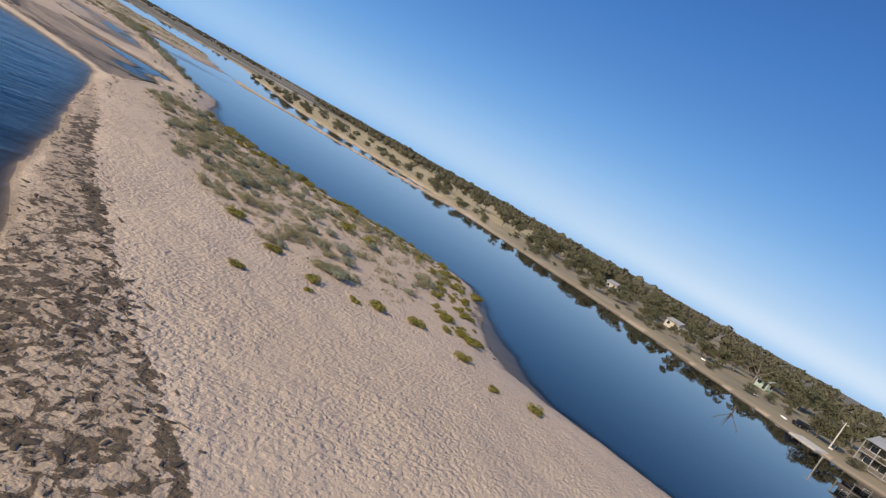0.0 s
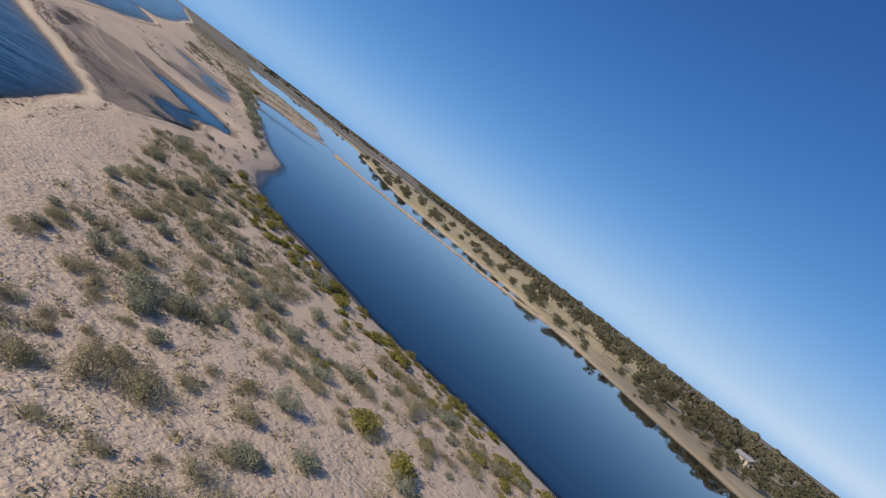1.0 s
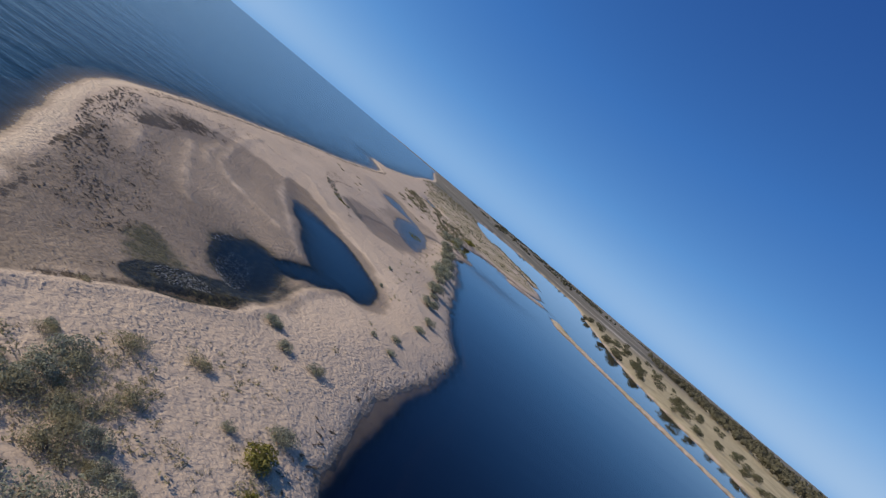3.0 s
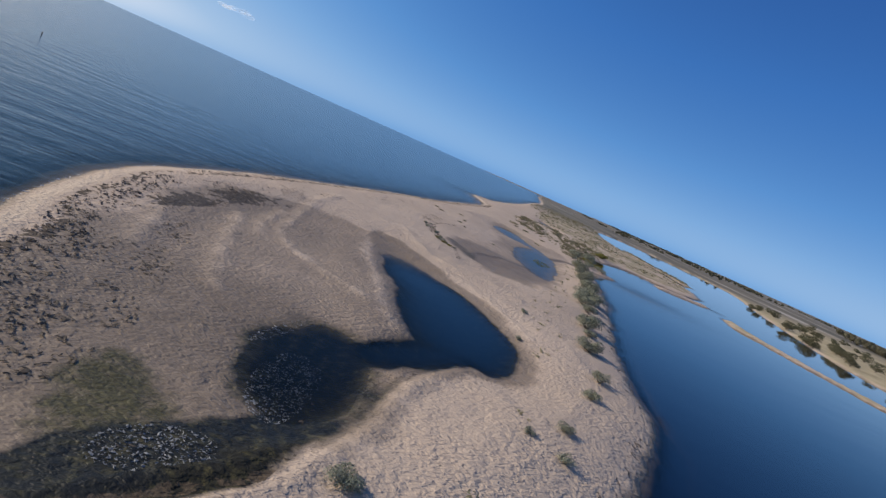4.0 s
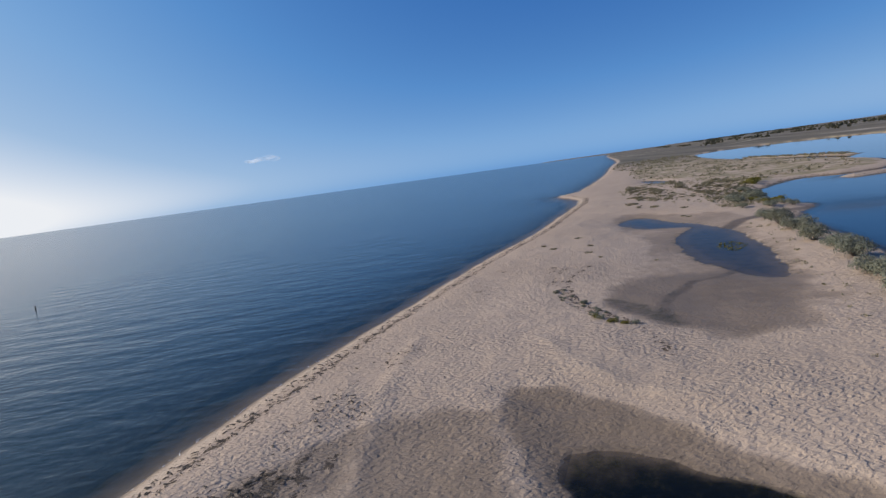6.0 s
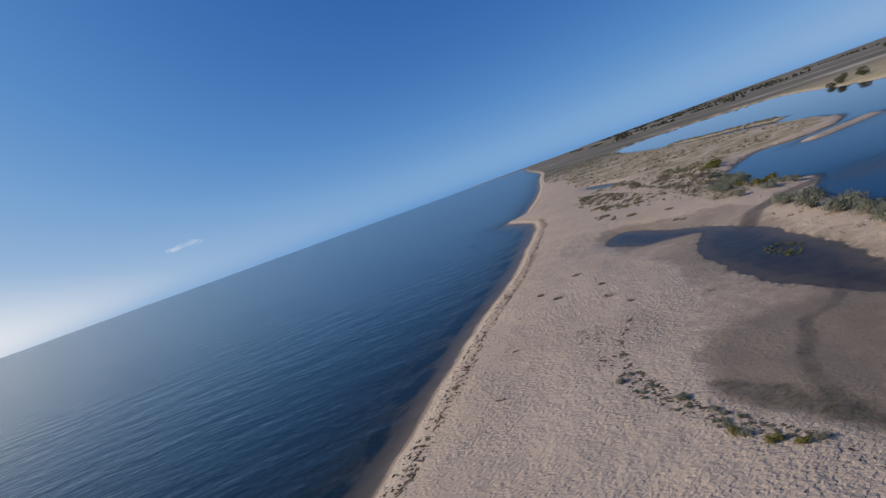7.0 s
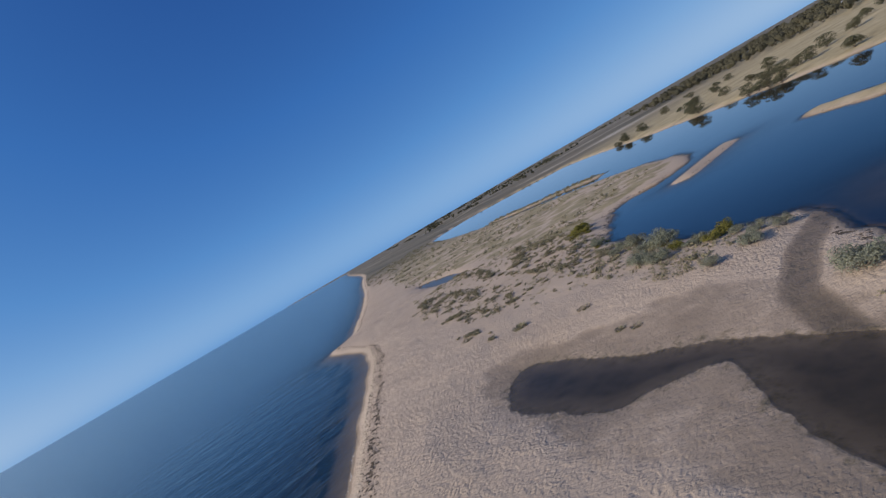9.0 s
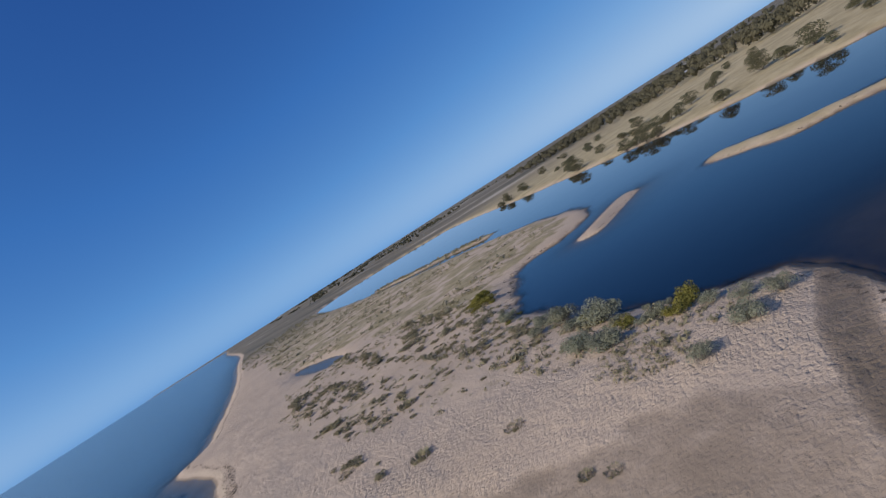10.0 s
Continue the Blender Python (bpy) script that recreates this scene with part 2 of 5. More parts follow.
def plain_material(name, a, b, scale, rough=0.8, bump=0.0, metal=0.0):
    m, N, L, p = mat(name)
    co = N.new("ShaderNodeTexCoord").outputs["Object"]
    n1 = noise_node(N, L, co, scale, 5, 0.6)
    n2 = noise_node(N, L, co, scale * 7, 3)
    col = ramp(N, L, maths(N, L, "ADD", maths(N, L, "MULTIPLY", n1, 0.7), maths(N, L, "MULTIPLY", n2, 0.3)), [(0.3, a), (0.7, b)])
    L.new(col, p.inputs["Base Color"])
    p.inputs["Roughness"].default_value, p.inputs["Metallic"].default_value = rough, metal
    if bump:
        bn = put(N, "ShaderNodeBump", Strength=0.6, Distance=bump)
        L.new(n2, bn.inputs["Height"])
        L.new(bn.outputs[0], p.inputs["Normal"])
    return m


GROUND = ground_material()
SEA_WATER = water_material("sea_water", (0.0035, 0.013, 0.020), 1.0, (0.62, 0.055), 0.15)
LAGOON_WATER = water_material("lagoon_water", (0.0006, 0.0012, 0.006), 2.8, (1.6, 0.006), 0.02, 0.45)
POND_WATER = water_material("pond_water", (0.002, 0.0035, 0.002), 2.6, (1.0, 0.003), 0.02, 0.42)
OLIVE = leaf_material("olive_succulent_leaf", (0.27, 0.24, 0.05), (0.125, 0.12, 0.03))
GREY = leaf_material("grey_saltbush_leaf", (0.33, 0.335, 0.25), (0.16, 0.175, 0.12))
STRAW = leaf_material("straw_grass_blade", (0.38, 0.34, 0.21), (0.215, 0.20, 0.115), 0.35)
SCRUB = leaf_material("marsh_scrub_leaf", (0.33, 0.29, 0.185), (0.18, 0.165, 0.10))
GUM = leaf_material("gum_leaf", (0.15, 0.145, 0.085), (0.08, 0.085, 0.05), 0.3, 0.5)
WOODS_LEAF = leaf_material("far_woods_leaf", (0.15, 0.14, 0.09), (0.09, 0.09, 0.06), 0.25, 0.05)
TWIG = plain_material("grey_twig", (0.13, 0.105, 0.08), (0.24, 0.20, 0.16), 8.0)
BARK = plain_material("pale_bark", (0.11, 0.09, 0.07), (0.22, 0.19, 0.155), 3.0, 0.9, 0.01)
PALE_WEED = plain_material("bleached_weed", (0.12, 0.118, 0.11), (0.30, 0.30, 0.29), 5.0, 0.8)
FOAM = plain_material("shore_foam", (0.62, 0.60, 0.56), (0.82, 0.81, 0.78), 3.0, 0.7)
WEED = plain_material("dark_seaweed", (0.038, 0.027, 0.017), (0.10, 0.073, 0.046), 5.0, 0.8)


# ---- the plan ----
AX, AY = -0.9507, 0.3101            # along the coast; the other axis points from the sea to the lagoon


def lattice(x, y, seed):
    """Smooth value noise, 0 to 1, one cell a unit."""
    xi, yi = np.floor(x), np.floor(y)
    fx, fy = x - xi, y - yi
    fx, fy = fx * fx * (3 - 2 * fx), fy * fy * (3 - 2 * fy)

    def h(a, b):
        s = np.sin(a * 127.1 + b * 311.7 + seed * 74.7) * 43758.5453
        return s - np.floor(s)
    return (h(xi, yi) * (1 - fx) + h(xi + 1, yi) * fx) * (1 - fy) + (h(xi, yi + 1) * (1 - fx) + h(xi + 1, yi + 1) * fx) * fy


def fractal(x, y, size, seed, octaves=3):
    total, amp, s = 0.0, 1.0, 0.0
    for k in range(octaves):
        total = total + amp * lattice(x / size * 2 ** k, y / size * 2 ** k, seed + k)
        s += amp
        amp *= 0.5
    return total / s


def rounded(pts, closed=True, turns=2):
    p = np.array(pts, float)
    for _ in range(turns):
        q = np.roll(p, -1, 0)
        a, b = 0.75 * p + 0.25 * q, 0.25 * p + 0.75 * q
        r = np.empty((2 * len(p), 2))
        r[0::2], r[1::2] = a, b
        p = r if closed else np.vstack([p[:1], r[:-2], p[-1:]])
    return p


def inside(poly, x, y):
    """Distance to the outline, positive within."""
    best = np.full(x.shape, 1e12)
    odd = np.zeros(x.shape, bool)
    for (ax, ay), (bx, by) in zip(poly, np.roll(poly, -1, 0)):
        dx, dy = bx - ax, by - ay
        l2 = dx * dx + dy * dy
        if l2 < 1e-9:
            continue
        t = np.clip(((x - ax) * dx + (y - ay) * dy) / l2, 0, 1)
        best = np.minimum(best, (x - ax - t * dx) ** 2 + (y - ay - t * dy) ** 2)
        if ay != by:
            odd ^= ((ay > y) != (by > y)) & (x < dx * (y - ay) / dy + ax)
    return np.where(odd, 1, -1) * np.sqrt(best)


def along(line, x, y):
    """Distance to an open line."""
    best = np.full(x.shape, 1e12)
    for (ax, ay), (bx, by) in zip(line[:-1], line[1:]):
        dx, dy = bx - ax, by - ay
        t = np.clip(((x - ax) * dx + (y - ay) * dy) / (dx * dx + dy * dy), 0, 1)
        best = np.minimum(best, (x - ax - t * dx) ** 2 + (y - ay - t * dy) ** 2)
    return np.sqrt(best)


SEA_SHORE = [(900, -330), (200, -80), (60, -22), (10, -4), (-8, 2.5), (-19, 7.5), (-28, 11), (-37, 15.5), (-48, 20.5), (-58, 25.3), (-64, 27.6),
             (-70, 27), (-77, 25.3), (-85, 23.6), (-92, 22.8), (-98, 23.4), (-105, 25), (-113, 27.6), (-120, 30), (-127, 33), (-134, 35.4), (-140, 37.6), (-150, 42), (-157, 45.2), (-164, 47.8),
             (-172, 50.3), (-184, 54.6), (-195, 58.4), (-206, 61), (-216, 60.6), (-228, 59.6), (-231, 63), (-236, 67.5), (-248, 70.5), (-262, 76), (-300, 88), (-350, 103),
             (-440, 127), (-600, 175), (-940, 254), (-1400, 362), (-2100, 545), (-2700, 640), (-3150, 560), (-3500, 480)]
SEA = rounded(SEA_SHORE + [(-4950, 500), (-4950, -4950), (4950, -4950), (4950, -1800)], turns=1)
NEAR_SHORE = [(900, -190), (250, -10), (80, 28), (20, 33), (-2, 32), (-10, 31), (-15, 34.5), (-19, 41), (-24, 48.3), (-30, 48.6), (-38, 45.6), (-46, 43.2),
              (-54, 42.4), (-62, 42.2), (-68, 44), (-73, 47), (-79, 51.5), (-85, 55), (-90, 55.6), (-102, 59), (-113, 63), (-124, 66.6), (-135, 69.5), (-142, 71.5),
              (-147, 75), (-151, 79), (-156, 78.2), (-164, 78.6), (-173, 82), (-181, 88), (-188, 95), (-190, 101), (-187, 106), (-188, 113),
              (-194, 120), (-203, 126), (-222, 131), (-245, 134.5), (-276, 136), (-316, 143), (-391, 161), (-470, 190)]
FAR_SHORE = [(-500, 235), (-420, 266), (-350, 236), (-294, 204), (-246, 181), (-218, 168), (-195, 157), (-172, 151), (-140, 152), (-115, 150), (-90, 142),
             (-65, 132), (-40, 124), (-15, 114), (8, 98), (40, 82), (120, 45), (300, -10), (900, -150)]
LAGOON = rounded(NEAR_SHORE + FAR_SHORE, turns=1)
SAND_BAR = [(-169, 113), (-160, 110.5), (-145, 113.5), (-130, 118.5), (-112, 126), (-98, 134), (-86, 143)]
SHOAL = [(-180.4, 102.2), (-181, 105.5), (-181.8, 109.5), (-182.6, 114)]
GREEN_STRIP = [(-241, 141.5), (-258, 143.5), (-280, 143), (-305, 145)]
POND_DEEP = rounded([(-99.6, 38.6), (-99.6, 41.6), (-96.2, 44.4), (-92.8, 46.5), (-89.9, 47.6), (-86.3, 47), (-82.4, 45.4), (-83.4, 44.2), (-82.6, 42.4), (-84.2, 41.5), (-87.3, 40.9), (-91.5, 40.2), (-95, 39.4)])
POND_WEEDY = rounded([(-73.2, 37), (-75, 35.6), (-78, 35.3), (-80.8, 36.5), (-81.6, 38.6), (-79.8, 40), (-76.5, 39.6), (-74, 38.6)])
POND_LOW = rounded([(-67.8, 33.8), (-69.1, 33.5), (-70.6, 34.2), (-71.6, 35.4), (-72.6, 36.6), (-73.9, 37.9), (-72.7, 38.2), (-71.1, 37.8), (-69.6, 37.2), (-68.3, 35.6)])
POND_GREEN = rounded([(-72.8, 32.2), (-74, 33), (-72.6, 34.4), (-71.6, 35.4), (-70.4, 34.6), (-69, 33.6), (-70.2, 32.8)])
RIDGES = [[(-92.9, 30.2), (-87.9, 31), (-83.9, 31.9), (-81.1, 32.7), (-80.4, 33.2)], [(-113, 33.4), (-105, 32.5), (-99, 32.4), (-93, 32.5), (-90, 33.8), (-87.9, 36.6), (-86.4, 38.6)],
          [(-98, 31.6), (-93, 31.4), (-90.5, 32.0)], [(-87.3, 27.9), (-83.6, 28.7), (-81.4, 29.2)], [(-110.7, 39.9), (-105.7, 41.2), (-103.1, 42.6), (-102, 44.3), (-102, 46.3), (-100.9, 48.2), (-100, 49.8)],
          [(-103, 37.6), (-101.4, 40.2), (-100.6, 42.6), (-99, 45.4), (-95, 47.6), (-91, 48.8)]]
POND_FLAT = rounded([(-159, 57.6), (-160.5, 60.8), (-152, 61.6), (-147, 63.2), (-140, 63.8), (-133, 62.4), (-126, 60.4), (-118, 57.2), (-121, 55.2),
                     (-131, 55.2), (-136.5, 56.6), (-140.4, 57.9), (-143.2, 59.8), (-145.6, 62.2), (-147.4, 60), (-149.4, 57.4), (-154.5, 56)])
POND_FAR = rounded([(-250, 87.5), (-240, 89.5), (-226, 89), (-220, 85.5), (-233, 83.8)])
CREEK = [(-80, 39.6), (-82, 41.6), (-83.6, 43.2)]
OUTLET = [(-141, 63), (-145.5, 67), (-148, 72), (-150, 79)]
FLATS = rounded([(-62, 28.9), (-68, 28.5), (-77, 27.5), (-88, 26), (-98, 27.5), (-104, 31.5), (-104, 37), (-100, 38), (-94, 38.3), (-86, 39.8), (-82, 40.5), (-76, 40.4), (-71, 37.4), (-66, 32.2)])
WET_EAST = rounded([(-125, 57), (-124.4, 50), (-122.3, 47.1), (-120, 45.3), (-117, 44.3), (-113, 44.8), (-109, 46.3), (-105.5, 49), (-108.5, 54), (-116, 58.2), (-122, 60)])
CHANNEL = [(-127, 58.6), (-124.4, 57.3), (-122.2, 55.6), (-120.4, 53.4), (-120, 51.6), (-118.2, 50.4), (-116.7, 49), (-114.4, 47.8), (-112, 47.2)]
POOL = rounded([(-118, 44.8), (-116.4, 46.4), (-113.6, 47.6), (-110.8, 48), (-109.6, 47), (-112.4, 45.9), (-114.8, 45)])
WET_LOW = rounded([(-105, 48.5), (-109, 46), (-117, 44.6), (-123, 47), (-131, 52), (-139, 53), (-150, 54.6), (-160.4, 55.4), (-164, 59.5), (-160.8, 62.5), (-157, 66), (-152.6, 67.9), (-150.2, 69.6), (-147, 68.6), (-144, 66.6), (-132, 65), (-120, 60), (-110, 55)])
MUD_BELT = [(-68.9, 36), (-70.4, 37), (-72, 37.6), (-74, 38.4), (-76.4, 39.4)]
RIM_WRACK = [(-72, 31), (-73.6, 29.8), (-77, 28.6), (-83.2, 27.3), (-87, 27.1), (-90.5, 27.5), (-95, 27.9), (-101, 29.4)]
POND_RIM = rounded([(-105, 37.4), (-104.2, 40), (-100, 43.7), (-96.6, 46.4), (-93, 48.2), (-88, 48.5), (-83, 47.4), (-81, 44.6), (-81.6, 42), (-84.2, 41), (-90, 39.8), (-94.6, 38.9), (-99.6, 37.6)])
MARSH = rounded([(-183, 86), (-190.5, 95), (-192.4, 101), (-189.6, 106), (-190.4, 113), (-205, 125.6), (-246, 134), (-320, 144), (-480, 195), (-1500, 520), (-1500, 400), (-600, 187), (-350, 116), (-262, 86), (-225, 93), (-205, 86)])


DRIFT = [(12, 1.5), (-2, 6.2), (-8, 8.0), (-11, 8.9), (-17, 10.4), (-29, 14.1), (-36, 17), (-47, 21.6)]
SCARP = [(-62.5, 29.6), (-66.6, 33.4), (-70.1, 37.5), (-72.3, 38.5), (-74.5, 39.5), (-77, 40.1), (-79.3, 41.2), (-82, 42.9)]
DRIFT_AREA = np.array(DRIFT + [(-58, 25.3), (-37, 15.5), (-19, 7.5), (-8, 2.5), (10, -4)], float)
DUNES = [(-24, 19.5), (-36, 22), (-50, 26.5), (-62, 32), (-69, 39), (-66, 42), (-58, 40.5), (-46, 41), (-38, 43), (-30, 45.5), (-24, 44), (-20, 36), (-16, 26)]


def terrain(x, y):
    """Height and the masks of the ground at arrays of places."""
    sea, lag = inside(SEA, x, y), inside(LAGOON, x, y)
    ragged = np.clip((-x - 120) / 60, 0, 1)
    lag = lag + (0.7 + 2.2 * ragged) * (fractal(x, y, 4.5, 101) - 0.5) + 0.5 * (fractal(x, y, 1.2, 105) - 0.5)
    sea = sea + 0.7 * (fractal(x, y, 5.0, 107) - 0.5)
    bar = np.minimum(1.9 + 2.2 * (fractal(x, y, 5.0, 115) - 0.4) - along(SAND_BAR, x, y), 3.0)
    strip = 2.2 - along(GREEN_STRIP, x, y)
    lag = np.minimum(lag, np.maximum(-bar, -999))
    lag = np.minimum(lag, -strip)
    lag = np.minimum(lag, along(SHOAL, x, y) - 1.9)
    shoal = along(SHOAL, x, y)
    green = inside(POND_GREEN, x, y)
    jag = 1.5 * (fractal(x, y, 3.4, 111) - 0.5) + 0.7 * (fractal(x, y, 1.0, 113) - 0.5)
    deep = 0.5 * jag + np.maximum(inside(POND_DEEP, x, y), 1.1 - along(CREEK, x, y))
    weedy = inside(POND_WEEDY, x, y) + 0.7 * jag
    soft = inside(POND_LOW, x, y) + 0.7 * jag
    flatp, farp = inside(POND_FLAT, x, y) + 0.8 * jag, inside(POND_FAR, x, y) + jag
    pond = np.maximum(np.maximum(deep, weedy), np.maximum(flatp, farp))
    water = np.maximum(np.maximum(sea, lag), pond)
    d = -water
    flats = np.clip((inside(FLATS, x, y) + 1.3 * jag) / 1.5 + 0.5, 0, 1)
    low = np.clip((inside(WET_LOW, x, y) + 2.0 * jag) / 2.5 + 0.5, 0, 1)
    sunk = np.clip(inside(FLATS, x, y) / 5.0 + 0.35, 0, 1)
    soaked = np.clip((inside(WET_EAST, x, y) + 2.0 * jag) / 3.6 + 0.4, 0, 1)
    run = np.clip(1.5 - along(CHANNEL, x, y) / 0.55, 0, 1)
    pool = np.clip((inside(POOL, x, y) + 0.8 * jag) / 1.1 + 0.55, 0, 1)
    hollow = np.clip(inside(POND_RIM, x, y) / 4.0 + 0.4, 0, 1)
    lowland = np.clip(inside(WET_LOW, x, y) / 9 + 0.4, 0, 1)
    gully = np.clip(1.1 - along(OUTLET, x, y) / 4.0, 0, 1)
    rim = np.clip((inside(POND_RIM, x, y) + 0.7 * jag) / 0.9 + 0.5, 0, 1)
    outlet = np.clip(1.75 - along(OUTLET, x, y) / 0.75, 0, 1)
    u, v = x * AX + y * AY, x * AY - y * AX      # v grows from the sea towards the lagoon
    n3, n1 = fractal(x, y, 6.0, 3), fractal(x, y, 1.6, 9)
    top = 0.62 * (1 - 0.72 * np.maximum(np.maximum(sunk, lowland), hollow)) * (1 - 0.75 * gully)
    top = top + 0.30 * (n3 - 0.5) * np.clip(d / 3, 0, 1) * (1 - flats)
    land = np.maximum(top, 0.06) * (1 - np.exp(-np.maximum(d, 0) / np.where((lag > sea) & (lag > pond), 2.0, 2.2))) + 0.10 * (n1 - 0.5) * np.clip(d / 2, 0, 1) * (1 - 0.6 * np.maximum(flats, low))
    far_side = np.clip((v - 78) / 20, 0, 1) * (lag < 0)
    land = land + far_side * np.clip(d, 0, 140) * 0.018 + np.clip((u - 500) / 1500, 0, 1) * 2.0 * (1 - np.exp(-np.maximum(d, 0) / 60))
    shelf = 0.35 + 1.6 * np.clip(fractal(x, y, 14.0, 81) - 0.35, 0, 1) + 0.9 * np.exp(-((x + 50) / 5.5) ** 2)
    shelf = shelf + 2.0 * np.exp(-((x + 13) / 4.5) ** 2 - ((y - 36) / 5) ** 2)
    ridge = np.zeros_like(x)
    for line in RIDGES:
        ridge = np.maximum(ridge, np.exp(-(along(line, x, y) / 0.42) ** 2) * (0.4 + 0.9 * fractal(x, y, 1.1, 91)))
    land = land + 0.085 * ridge
    bank_up = np.clip(1 - np.abs(along(SCARP, x, y) - 0.55) / 0.5, 0, 1) * (inside(FLATS, x, y) < 0)
    land = land + 0.16 * bank_up
    land = np.maximum(land, 0.035 * (1 - np.exp(-np.maximum(d, 0) / 0.3)))
    bed = np.where(sea >= np.maximum(lag, pond), 1.9 * (1 - np.exp(-np.maximum(sea, 0) / np.interp(-x, [70, 85, 100, 115], [1.3, 2.0, 5.0, 8.0]))),
                   np.where(lag >= pond, 0.11 * np.clip(lag / shelf, 0, 1) + 1.5 * (1 - np.exp(-np.maximum(lag - shelf, 0) / 1.1)), np.where(flatp >= np.maximum(deep, weedy), 0.18, np.where(weedy > deep, 0.30, 0.75 * np.clip((x + 99) / 4, 0.06, 1))) * (1 - np.exp(-np.maximum(pond, 0) / 1.6))))
    bed = np.where(lag > 0, np.minimum(bed, -0.06 + 0.14 * np.clip(shoal - 0.6, 0, 99)), bed)
    # sand fans in the shallows where the outlet meets the lagoon
    fan = np.hypot(x + 147, (y - 82) * 0.8)
    bed = np.where(lag > 0, np.minimum(bed, 0.16 + 0.10 * np.clip(fan - 3.0, 0, 99) + 0.25 * fractal(x, y, 5.0, 109)), bed)
    z = np.where(water > 0, -bed, land)
    pn = fractal(x, y, 5.0, 21)
    edge = np.maximum(-deep, 0)
    wet = np.maximum.reduce([np.exp(-np.abs(sea + 0.1) / 0.28) * 0.9, np.exp(-np.maximum(-lag, 0) / 0.4) * (v < 70) * (shoal > 4), 0.72 * rim, np.exp(-edge / 1.3),
                             np.exp(-np.maximum(-weedy, 0) / 1.6), low * (0.29 + 0.36 * pn), soaked * (0.54 + 0.42 * pn), run, pool, outlet, flats * (0.38 + 0.42 * pn + 0.4 * np.clip((x + 84) / 10, 0, 1)) * (1 - 0.35 * np.clip(ridge, 0, 1)), 0.5 * np.clip(inside(DRIFT_AREA, x, y) + 0.6, 0, 1), (water > 0) * 1.0])
    belt_mud = np.clip(1.6 - along(MUD_BELT, x, y) / 0.8, 0, 1)
    mud = np.maximum.reduce([np.clip(weedy / 1.6 + 0.4, 0, 1), np.clip(soft / 0.8 + 0.75, 0, 1) * (0.75 + 0.6 * fractal(x, y, 2.2, 15)), 0.46 * outlet, 0.25 * rim, np.clip(deep / 1.0 + 0.75, 0, 1) * np.clip((x + 101) / 5, 0.42, 1), 0.49 * np.clip(flatp / 2.4 + 0.42, 0, 1),
                             0.5 * run, 0.44 * pool, 0.72 * belt_mud * (0.3 + 1.1 * fractal(x, y, 1.6, 17))])
    # the mud colour also darkens a band along the scarp
    mud = np.maximum.reduce([mud, 0.52 * np.clip(weedy / 3.0 + 1.0, 0, 1) * (0.6 + 0.8 * pn), 0.62 * np.clip(1.2 - along(SCARP, x, y) / 0.6, 0, 1) * (0.45 + pn), np.clip((sea - 0.8) / 2.5, 0, 0.40)])
    weed_bed = np.clip(1.35 - np.abs(sea - 3.6 - 2.0 * (pn - 0.5)) / 1.9, 0, 1) * np.clip((fractal(x, y, 3.2, 33) - 0.36) * 6, 0, 1)
    mud = np.maximum(mud, 0.9 * weed_bed)
    marsh = np.clip(inside(MARSH, x, y) / 4 + 0.55, 0, 1) * (d > 0)
    scrubby = np.clip(inside(SCRUB_ZONE, x, y) / 6 + 0.3, 0, 0.55) * (d > 0)
    marsh = np.maximum(np.maximum(marsh, scrubby), np.maximum((strip > 0) * 0.9, 0.40 * np.clip(inside(DUNES, x, y) / 4, 0, 1)))
    pasture = np.clip((d - 0.5 - 1.2 * (pn - 0.5)) / 1.2, 0, 1) * np.clip((v - 78) / 6, 0, 1) * np.clip((2.6 - bar) / 1, 0, 1) * (bar < 0)
    pasture = np.maximum(pasture, np.clip((bar - 0.3) / 0.7, 0, 0.9) * np.clip(pn * 3.0 - 0.9, 0, 1))
    heath = np.maximum(np.clip((u - 330) / 160, 0, 1) * (d > 3), np.clip((v - 250) / 90, 0, 1)) * (d > 0)
    heath = np.maximum(heath, 0.7 * np.clip((x + 95) / 30, 0, 1) * np.clip((v - 60) / 6, 0, 1) * (d > 0.4))
    # the drift line: a broad belt near the start, a thin one further on
    near = np.clip((x + 52) / 14, 0, 1)
    drift = along(DRIFT, x, y)
    wrack = near * np.clip(-inside(DRIFT_AREA, x, y) * -1.2 + 0.3, 0, 1) * (0.66 + 0.45 * pn) + near * np.clip(1.4 - drift / (0.10 + 0.62 * fractal(x, y, 2.6, 27)), 0, 1.0) * (0.15 + 1.05 * fractal(x, y, 1.3, 23))
    wrack = wrack + (1 - near) * np.clip(1 - np.abs(-sea - 1.9 - 1.3 * (pn - 0.5)) / 0.9, 0, 1) * 0.95
    wrack = wrack + flats * np.clip(1 - np.abs(inside(FLATS, x, y) - 2.0) / 3.0, 0, 1) * (v < -1) * 0.85
    wrack = wrack + np.clip(1.25 - along(RIM_WRACK, x, y) / 1.3, 0, 1) * (0.1 + 0.75 * fractal(x, y, 2.4, 47))
    wrack = wrack + np.clip(1 - along([(-106, 45.4), (-112, 45.2), (-117.5, 43.2), (-124, 44), (-128, 46.5)], x, y) / 0.9, 0, 1) * 0.9
    wrack = wrack + np.clip(1.3 - np.abs(-lag - 0.65) / 0.62, 0, 1) * (v < 60) * np.clip(0.35 + 0.7 * fractal(x, y, 7.0, 43) + 0.55 * np.exp(-((x + 52) / 8) ** 2), 0, 1.3)
    # a thin broken dark line along the scarp's undercut edge
    wrack = wrack + np.clip(1.4 - along(SCARP, x, y) / 0.26, 0, 1) * (0.35 + 1.0 * fractal(x, y, 1.5, 49))
